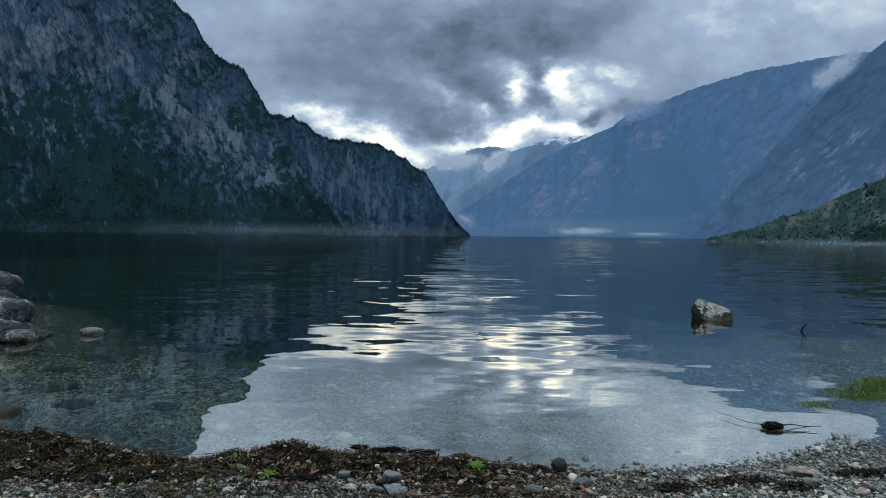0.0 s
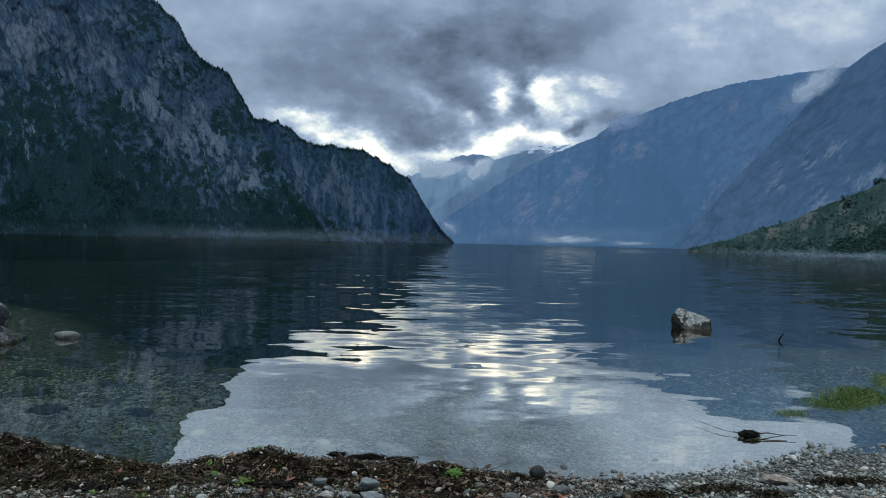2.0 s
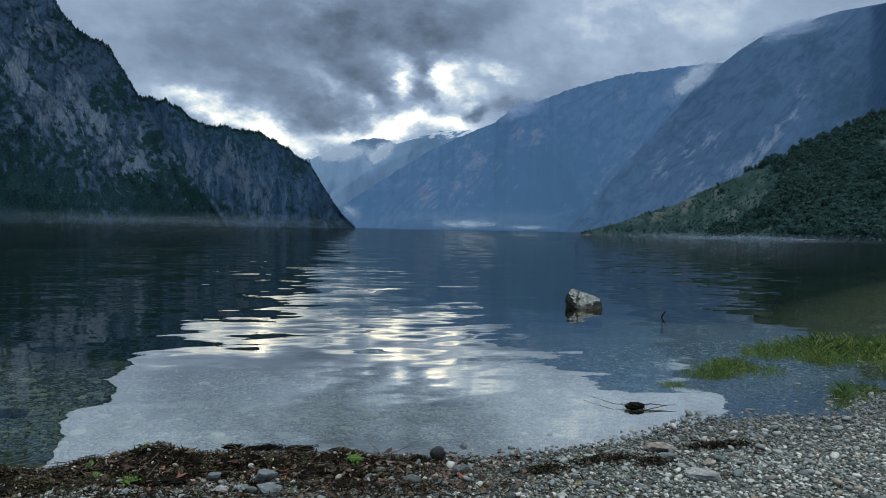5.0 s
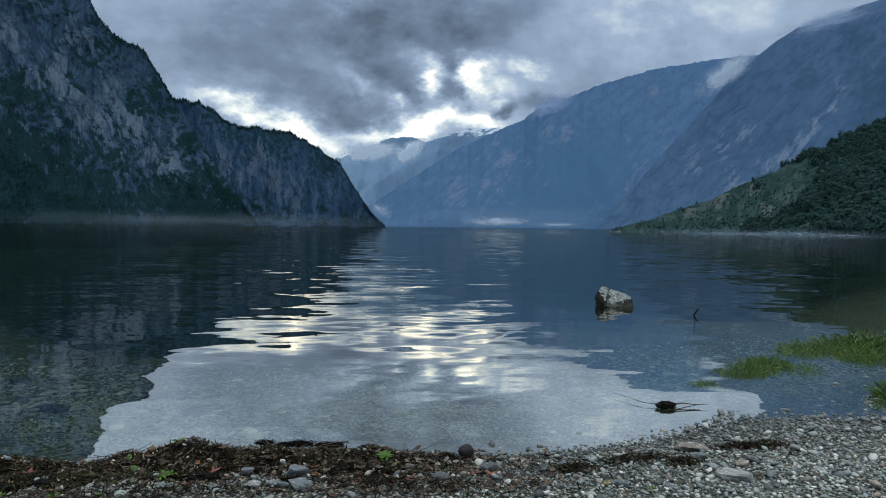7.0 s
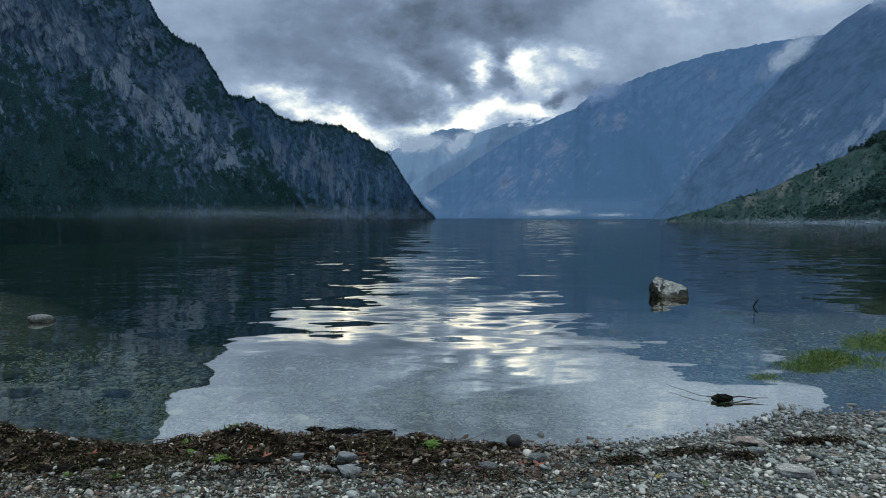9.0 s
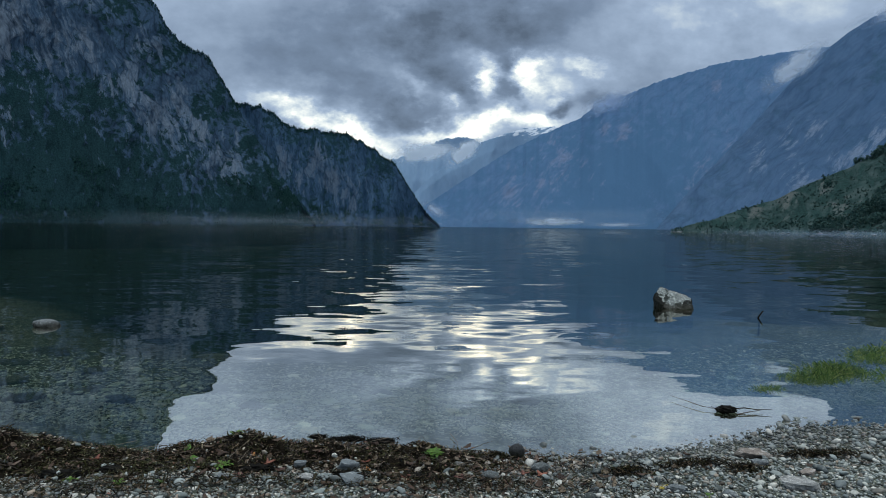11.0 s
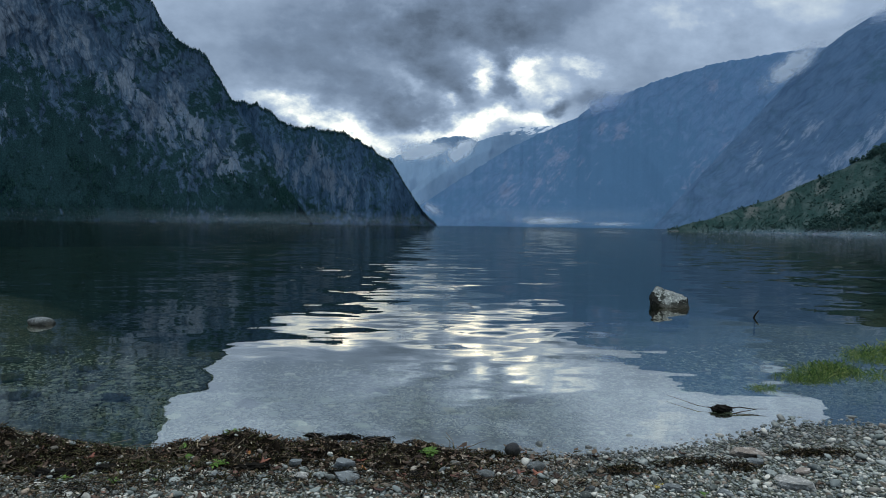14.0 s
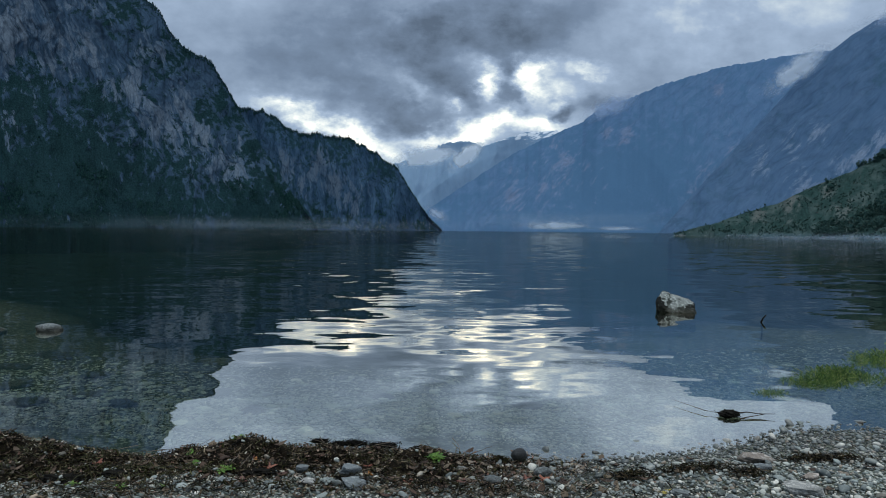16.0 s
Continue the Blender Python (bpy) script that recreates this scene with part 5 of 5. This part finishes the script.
LEAVES = [part("leaf", leaf_bm(0.048 + 0.010 * k, 0.028 + 0.007 * (k % 3), 0.10 + 0.03 * (k % 3), k), MAT_LEAF) for k in range(5)]
LEAF_ORANGE = part("leaf", leaf_bm(0.06, 0.035, 0.2, 31), MAT_LEAF_ORANGE)
LEAF_GREEN = part("leaf", leaf_bm(0.085, 0.05, 0.08, 33), MAT_GREEN)
for ob, text in [(o, "curled brown dead leaf on weed and gravel") for o in LEAVES] + [(LEAF_ORANGE, "orange fallen leaf on the weed"), (LEAF_GREEN, "fresh green leaf on the weed")]:
    tagged(ob, text, "leaf", "fallen leaves")


def lobed_leaf_bm(size, seed):
    """A curled dry leaf with five pointed lobes and a stalk."""
    r = random.Random(seed)
    bm = bmesh.new()
    mid, ring = bm.verts.new((0, 0, 0.004)), []
    for k in range(20):
        a = -2.5 + 5.0 * k / 19
        q = size * (0.45 + 0.55 * abs(math.cos(2.0 * a)) ** 1.5) * r.uniform(0.85, 1.1) * (1.0 - 0.12 * abs(a))
        ring.append(bm.verts.new((q * math.cos(a), q * math.sin(a), 0.35 * q * q / size * r.uniform(0.2, 1.3))))
    for p, q in zip(ring, ring[1:]):
        bm.faces.new((mid, p, q))
    tip = [bm.verts.new((-size * 0.9, w, 0.01)) for w in (-0.0012, 0.0012)]
    bm.faces.new((mid, tip[0], tip[1]))
    top = bmesh.ops.extrude_face_region(bm, geom=bm.faces[:])
    for v in top["geom"]:
        if isinstance(v, bmesh.types.BMVert):
            v.co.z += 0.0012
    bmesh.ops.recalc_face_normals(bm, faces=bm.faces)
    return bm


def leaf_pose(x, y):
    return pose(x, y, rest_z(x, y) + 0.014, rs.uniform(-14, 14), rs.uniform(-14, 14), rs.uniform(0, 360))


for k, ob in enumerate(LEAVES):
    ob.matrix_world = leaf_pose(-0.5 + 0.3 * k, 3.75)
LEAF_ORANGE.matrix_world = leaf_pose(-0.98, 3.95)
LEAF_GREEN.matrix_world = leaf_pose(-1.3, 3.86)
for k in range(190):
    x = rs.uniform(-2.9, 1.3) if k < 120 else rs.gauss(0.35, 0.5)
    y = rs.uniform(3.2, 4.25) if k < 120 else rs.uniform(3.4, 4.0)
    copy_thing(LEAVES[k % 5], leaf_pose(x, y))
for x, y in ((-0.25, 3.72),):
    copy_thing(LEAF_ORANGE, leaf_pose(x, y))
for x, y in ((-1.39, 4.0), (0.15, 3.90)):
    copy_thing(LEAF_GREEN, leaf_pose(x, y))
for k in range(14):
    copy_thing(LEAVES[k % 5], leaf_pose(rs.uniform(1.0, 3.2), rs.uniform(3.3, 4.1)))
MAT_LEAF_RED = tinted("reddish dry leaf", [(0.0, (0.16, 0.05, 0.035)), (0.5, (0.30, 0.12, 0.08)), (1.0, (0.12, 0.06, 0.06))], True, 0.6, 90.0, trans=0.2)
MAT_LEAF_YELLOW = tinted("yellow leaf", [(0.0, (0.45, 0.36, 0.06)), (1.0, (0.5, 0.42, 0.10))], True, 0.5, 90.0, trans=0.25)
LOBED = [part("leaf", lobed_leaf_bm(0.042 + 0.006 * k, 90 + k), MAT_LEAF_RED) for k in range(3)] + [part("leaf", lobed_leaf_bm(0.05, 97), MAT_LEAF)]
for k, (x, y) in enumerate(((-0.27, 3.85), (-0.01, 3.58), (-0.10, 3.94), (0.50, 3.45), (0.67, 3.72), (0.78, 3.69), (-0.85, 3.78), (-1.15, 3.9), (-1.9, 3.9), (-0.95, 3.60), (0.3, 3.62), (-2.3, 3.75))):
    ob = tagged(LOBED[k], "curled reddish brown lobed leaf on the weed", "leaf", "fallen leaves") if k < 4 else None
    m = leaf_pose(x, y)
    if ob:
        ob.matrix_world = m
    else:
        copy_thing(LOBED[k % 4], m)
YELLOW = tagged(part("leaf", leaf_bm(0.035, 0.022, 0.15, 71), MAT_LEAF_YELLOW), "small yellow leaf on the gravel", "leaf", "fallen leaves")
YELLOW.matrix_world = leaf_pose(1.37, 3.46)
for x, y in ((1.40, 3.43), (1.39, 3.41), (1.43, 3.46)):
    copy_thing(YELLOW, leaf_pose(x, y))


# twigs in the weed
def twig_bm(length, rad, seed):
    r = random.Random(seed)
    pts, p, d = [], Vector((-length / 2, 0, 0)), Vector((1, 0, 0))
    for k in range(7):
        pts.append(p.copy())
        d = (d + Vector((0, r.uniform(-0.25, 0.25), r.uniform(-0.08, 0.08)))).normalized()
        p = p + d * length / 6
    return tube_bm(pts, [rad * (1 - 0.1 * k) for k in range(7)], 5)


TWIGS = [tagged(part("twig", twig_bm(0.16 + 0.05 * k, 0.0022 + 0.0006 * (k % 2), k), MAT_TWIG), "thin dark twig lying in the weed", "twig", "beach twigs") for k in range(4)]
for k, ob in enumerate(TWIGS):
    ob.matrix_world = pose(-1.5 + 0.5 * k, 3.8, rest_z(-1.5 + 0.5 * k, 3.8) + 0.02, 0, rs.uniform(-8, 8), rs.uniform(0, 360))
for k in range(56):
    x, y = rs.uniform(-2.9, 0.9), rs.uniform(3.5, 4.4)
    copy_thing(TWIGS[k % 4], pose(x, y, rest_z(x, y) + 0.02, 0, rs.uniform(-12, 12), rs.uniform(0, 360)))


# small green plants
def plant_bm(n, size, seed, up=0.7):
    """A tuft of small lobed leaves on short stalks."""
    r = random.Random(seed)
    bm = bmesh.new()
    for _ in range(n):
        a = r.uniform(0, math.tau)
        d = Vector((math.cos(a), math.sin(a), r.uniform(0.2, 1.0) * up)).normalized()
        side = d.cross(Vector((0, 0, 1))).normalized()
        l = size * r.uniform(0.5, 1.1)
        w = size * r.uniform(0.12, 0.2)
        p = Vector((r.gauss(0, size * 0.25), r.gauss(0, size * 0.25), 0))
        sag = Vector((0, 0, -0.25 * l))
        a0, a1 = bm.verts.new(p - side * w * 0.1), bm.verts.new(p + side * w * 0.1)
        b0_, b1_ = bm.verts.new(p + d * l * 0.6 - side * w), bm.verts.new(p + d * l * 0.6 + side * w)
        c0 = bm.verts.new(p + d * l + sag)
        bm.faces.new((a0, a1, b1_, b0_))
        bm.faces.new((b0_, b1_, c0))
    return bm


for x, y, n, size in ((0.15, 3.96, 130, 0.055), (-1.20, 4.40, 40, 0.05), (-1.10, 3.73, 30, 0.055), (-1.93, 3.65, 18, 0.04), (-1.63, 3.59, 14, 0.05), (-1.37, 3.55, 14, 0.03), (1.6, 3.3, 16, 0.03)):
    ob = new("plant")
    ob.matrix_world = pose(x, y, rest_z(x, y) + (0.035 if n > 100 else 0.012))
    for k in range(6):
        spray = part("leaf_spray", plant_bm(max(3, n // 6), size, int(1000 * (x + 9)) + k), MAT_GREEN, ob)
        spray.rotation_euler = (0, 0, k * 1.05)
    tagged(ob, "small bright green plant growing in the weed", "plant")


# ---------- marsh grass at the water's edge ----------
def blade_template(seed):
    r = random.Random(seed)
    vs, fs = [], []
    bend, w = r.uniform(0.15, 0.8), r.uniform(0.012, 0.026)
    for k in range(5):
        t = k / 4
        vs += [(bend * t * t - w * (1 - 0.85 * t), 0.012 * (k % 2), t), (bend * t * t + w * (1 - 0.85 * t), 0.0, t * (1 - 0.15 * bend * t))]
    for k in range(4):
        a = 2 * k
        fs += [(a, a + 1, a + 3), (a, a + 3, a + 2)]
    return np.array(vs), np.array(fs)


def leafblade_template(seed):
    r = random.Random(seed)
    vs, fs = [], []
    bend, w = r.uniform(0.3, 0.9), r.uniform(0.09, 0.16)
    for k in range(5):
        t = k / 4
        ww = w * math.sin(math.pi * min(0.15 + 0.85 * t, 0.98))
        vs += [(bend * t * t, -ww, t * (1 - 0.4 * t)), (bend * t * t, ww, t * (1 - 0.4 * t))]
    for k in range(4):
        a = 2 * k
        fs += [(a, a + 1, a + 3), (a, a + 3, a + 2)]
    return np.array(vs), np.array(fs)


BLADES = [blade_template(k) for k in range(8)] + [leafblade_template(k + 50) for k in range(6)]


def marsh(label, patches, seed):
    r = random.Random(seed)
    rows_ = []
    for cx, cy, rx, ry, n, h, broad in patches:
        for _ in range(n):
            a, q = r.uniform(0, math.tau), math.sqrt(r.random()) * r.uniform(0.6, 1.05)
            x, y = cx + rx * q * math.cos(a), cy + ry * q * math.sin(a)
            if fract(x * 4, y * 4, seed, 3, 0.5) < -0.35:
                continue
            hh = h * r.uniform(0.45, 1.2) * (1.15 - 0.6 * q)
            z = max(float(ground_z(x, y)), -0.03)
            if r.random() < broad:
                k, s = 8 + r.randrange(6), hh * 0.5
            else:
                k, s = r.randrange(8), hh
            rows_.append((k, turned(r, (s, s, s), 0.28), np.array([x, y, z])))
    ob = new("marsh_grass", scatter("marsh_grass", BLADES, rows_, MAT_GRASS, True))
    return tagged(ob, label, "grass", kind="stuff")


marsh("bright green marsh grass standing in shallow water", [(4.1, 6.25, 0.40, 0.24, 1300, 0.09, 0.1), (4.55, 6.6, 0.45, 0.30, 1300, 0.11, 0.15), (3.38, 5.83, 0.22, 0.07, 420, 0.07, 0.1),
      (4.85, 6.35, 0.25, 0.22, 300, 0.10, 0.2)], 3)
marsh("lush green waterside grass and leafy plants", [(5.8, 7.45, 0.55, 0.45, 1700, 0.12, 0.5), (6.6, 7.5, 0.8, 0.6, 3000, 0.19, 0.6), (5.4, 7.2, 0.35, 0.3, 800, 0.10, 0.4),
      (6.1, 6.85, 0.5, 0.3, 1200, 0.12, 0.5), (7.2, 7.3, 0.9, 0.6, 2600, 0.21, 0.55)], 5)
marsh("small green grass tuft on the gravel shore", [(4.80, 5.25, 0.12, 0.08, 260, 0.14, 0.1), (5.15, 5.35, 0.2, 0.1, 200, 0.12, 0.1)], 7)


# ---------- sticks in the water ----------
stick = new("stick")
stick.location = (5.93, 10.55, 0.0)
tagged(stick, "bent dark stick poking out of the water", "stick")
part("stem", tube_bm([(-0.02, 0, -0.45), (-0.012, 0, -0.1), (-0.03, 0, 0.0), (0.0, 0, 0.06), (0.055, 0, 0.125)], [0.016, 0.016, 0.015, 0.013, 0.009]), MAT_SNAG, stick)
part("side_twig", tube_bm([(0.02, 0, 0.085), (0.045, 0.01, 0.085), (0.06, 0.02, 0.095)], [0.006, 0.005, 0.003]), MAT_SNAG, stick)

drift = new("driftwood")
drift.location = (2.60, 5.06, 0.0)
tagged(drift, "dark snagged branch with weed in shallow water", "driftwood")
part("branch", tube_bm([(0.05, 0, 0.03), (0.14, 0.015, 0.036), (0.24, -0.005, 0.026), (0.36, -0.02, 0.03)], [0.006, 0.005, 0.004, 0.002]), MAT_TWIG, drift)
part("branch", tube_bm([(0.05, -0.05, 0.0), (0.15, -0.03, 0.012), (0.30, 0.01, 0.022)], [0.005, 0.004, 0.002]), MAT_TWIG, drift)
part("branch", tube_bm([(-0.08, 0.05, 0.02), (-0.17, 0.10, 0.025), (-0.24, 0.25, 0.03), (-0.31, 0.42, 0.03)], [0.004, 0.0035, 0.0025, 0.0015]), MAT_TWIG, drift)
bm = stone_bm(0.085, 0.045, 0.03, 77, 4, 0.55, 2.2)
clump = part("weed_clump", bm, MAT_SNAG, drift, "dark clump of caught weed")
clump.location = (-0.01, 0.02, 0.02)
rows = []
for _ in range(160):
    strand_at(rs.gauss(-0.01, 0.045), rs.gauss(0.02, 0.02), rs.uniform(0.0, 0.04), 0.01, 0.035)
tangle = new("weed_tangle", scatter("weed_tangle", STRANDS, rows, MAT_SNAG, True))
tangle.parent = drift

# Clumps at (-2.03, 3.72) and (-0.37, 3.66) are black stand-ins for shaded hollows.
for x, y, rx, ry, n in ((-0.41, 4.45, 0.07, 0.022, 150), (-0.21, 4.40, 0.085, 0.024, 190), (-0.66, 4.50, 0.05, 0.012, 40), (-0.52, 4.44, 0.05, 0.014, 50), (-2.03, 3.72, 0.11, 0.03, 160), (-0.37, 3.66, 0.08, 0.025, 120), (0.08, 3.62, 0.10, 0.025, 130), (-1.75, 3.80, 0.09, 0.03, 110), (-0.9, 3.72, 0.08, 0.025, 90), (0.62, 4.03, 0.03, 0.025, 90)):
    z = max(0.0, rest_z(x, y))
    weed = new("weed_clump")
    weed.location = (x, y, z)
    tagged(weed, "black sodden weed clump floating at the water's edge" if z < 0.02 else "black clump on the beach, sodden weed and shaded hollows", "weed", "sodden weed clumps")
    part("weed_mat", stone_bm(rx * 1.1, ry * 1.2, 0.016 if z < 0.02 else 0.028, 7 * n + x, 4, 0.6, 2.4), MAT_SNAG, weed)
    rows = []
    for _ in range(n):
        strand_at(rs.gauss(0, rx * 0.7), rs.gauss(0, ry * 0.7), rs.uniform(0.0, 0.022), 0.012, 0.05, 0.25)
    frayed = new("frayed_edge", scatter("frayed_edge", STRANDS, rows, MAT_SNAG, True))
    frayed.parent = weed
    tagged(frayed, kind="stuff")


# ---------- gravel ----------
def pebble_template(seed, sub=2):
    r = random.Random(seed)
    bm = bmesh.new()
    bmesh.ops.create_icosphere(bm, subdivisions=sub, radius=1.0)
    o = Vector((seed * 2.1, seed * 0.7, 0))
    for v in bm.verts:
        k = 1 + 0.28 * noise.fractal(v.co * 0.9 + o, 1.0, 2.0, 2)
        v.co *= k
    for _ in range(9):
        n = Vector((r.gauss(0, 1), r.gauss(0, 1), r.gauss(0, 1))).normalized()
        d = r.uniform(0.58, 0.85)
        for v in bm.verts:
            over = v.co.dot(n) - d
            if over > 0:
                v.co -= n * over * 0.85
    bm.verts.index_update()
    vs = np.array([tuple(v.co) for v in bm.verts])
    fs = np.array([[v.index for v in f.verts] for f in bm.faces])
    bm.free()
    return vs, fs


PEBBLES = [pebble_template(k + 1) for k in range(10)] + [pebble_template(k + 21, 1) for k in range(10)]


def gravel_rows(x0, x1, y0, y1, step, lo, hi, keep, seed, big=0.06, small=0.0):
    r = random.Random(seed)
    out = []
    nx, ny = int((x1 - x0) / step), int((y1 - y0) / step)
    for i in range(nx):
        for j in range(ny):
            x, y = x0 + (i + r.random() * 1.3) * step, y0 + (j + r.random() * 1.3) * step
            if not keep(x, y, r):
                continue
            s = lo + (hi - lo) * r.random() ** 2.2
            if r.random() < big:
                s *= r.uniform(1.5, 2.3)
            sc = (s * r.uniform(0.95, 1.35), s * r.uniform(0.75, 1.0), s * r.uniform(0.42, 0.72))
            out.append([r.randrange(10) + (10 if s < small else 0), turned(r, sc, 0.28), np.array([x, y, sc[2] * r.uniform(0.3, 1.1)])])
    zs = ground_z(np.array([q[2][0] for q in out]), np.array([q[2][1] for q in out]))
    for q, z in zip(out, zs):
        q[2][2] += z
    return out


def dry(x, y, r):
    b, f, _ = bank_edges(np.array(x))
    under = x < 0.42 and f + 0.12 < y < b - 0.05
    return -0.85 * y - 0.2 < x < 1.08 * y + 0.1 and y < shore_y(x) + (0.12 + 0.42 * r.random() ** 2 if x > 0.7 else 0.0) and not (under and r.random() < 0.88) and r.random() > 0.9 * (x < 0.6 and y > b - 0.03)


weed_rows = []
for _ in range(200):
    x = rs.uniform(-2.6, 0.95)
    b, f, _h = bank_edges(np.array(x))
    y = float(f) - 0.05 + (float(b) - float(f)) * rs.random() ** 2.6
    w = 0.008 + 0.016 * rs.random() ** 2
    weed_rows.append([rs.randrange(10), turned(rs, (w * 1.2, w, w * 0.6), 0.3), np.array([x, y, rest_z(x, y) + w * 0.3 + 0.006])])
near_rows = weed_rows + gravel_rows(-3.4, 5.9, 2.8, 6.0, 0.0215, 0.0062, 0.0175, dry, 31, 0.05, 0.0150)
PICK = [q for q in near_rows if 1.0 < q[2][0] < 2.0 and 3.05 < q[2][1] < 3.5][:300]
chosen = {id(q) for q in PICK}
gravel = new("gravel", scatter("gravel", PEBBLES, [q for q in near_rows if id(q) not in chosen], MAT_PEBBLES, True))
gravel.parent = ground
tagged(gravel, "small rounded grey pebbles", kind="stuff")
bed_rows = gravel_rows(-6.5, 6.5, 4.2, 6.4, 0.029, 0.008, 0.021, lambda x, y, r: y > shore_y(x) + (0.28 if x > 0.7 else 0.10) and abs(x - 0.3) < 0.95 * y, 33, 0.07, 0.03)
bed_rows += gravel_rows(-7.5, 6.5, 5.2, 9.5, 0.050, 0.011, 0.030, lambda x, y, r: y > shore_y(x) + 0.75 and abs(x - 0.3) < 0.95 * y and r.random() > (y - 6.3) / 3.6, 34, 0.09, 0.06)
bed_rows = [q for q in bed_rows if q[2][0] > 0.7 or q[2][2] < -0.022]
for q in bed_rows:
    q[1][2] *= 0.35
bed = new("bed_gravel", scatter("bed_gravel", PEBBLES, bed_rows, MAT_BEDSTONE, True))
bed.parent = ground
tagged(bed, "stones on the shallow lake bed", kind="stuff")
shapes = [mesh_np("pebble", v, f, MAT_PEBBLE) for v, f in PEBBLES]
for k, m3, p in PICK:
    ob = new("pebble", shapes[k])
    ob.parent = ground
    ob.matrix_local = Matrix.Translation(p) @ Matrix(m3.tolist()).to_4x4()
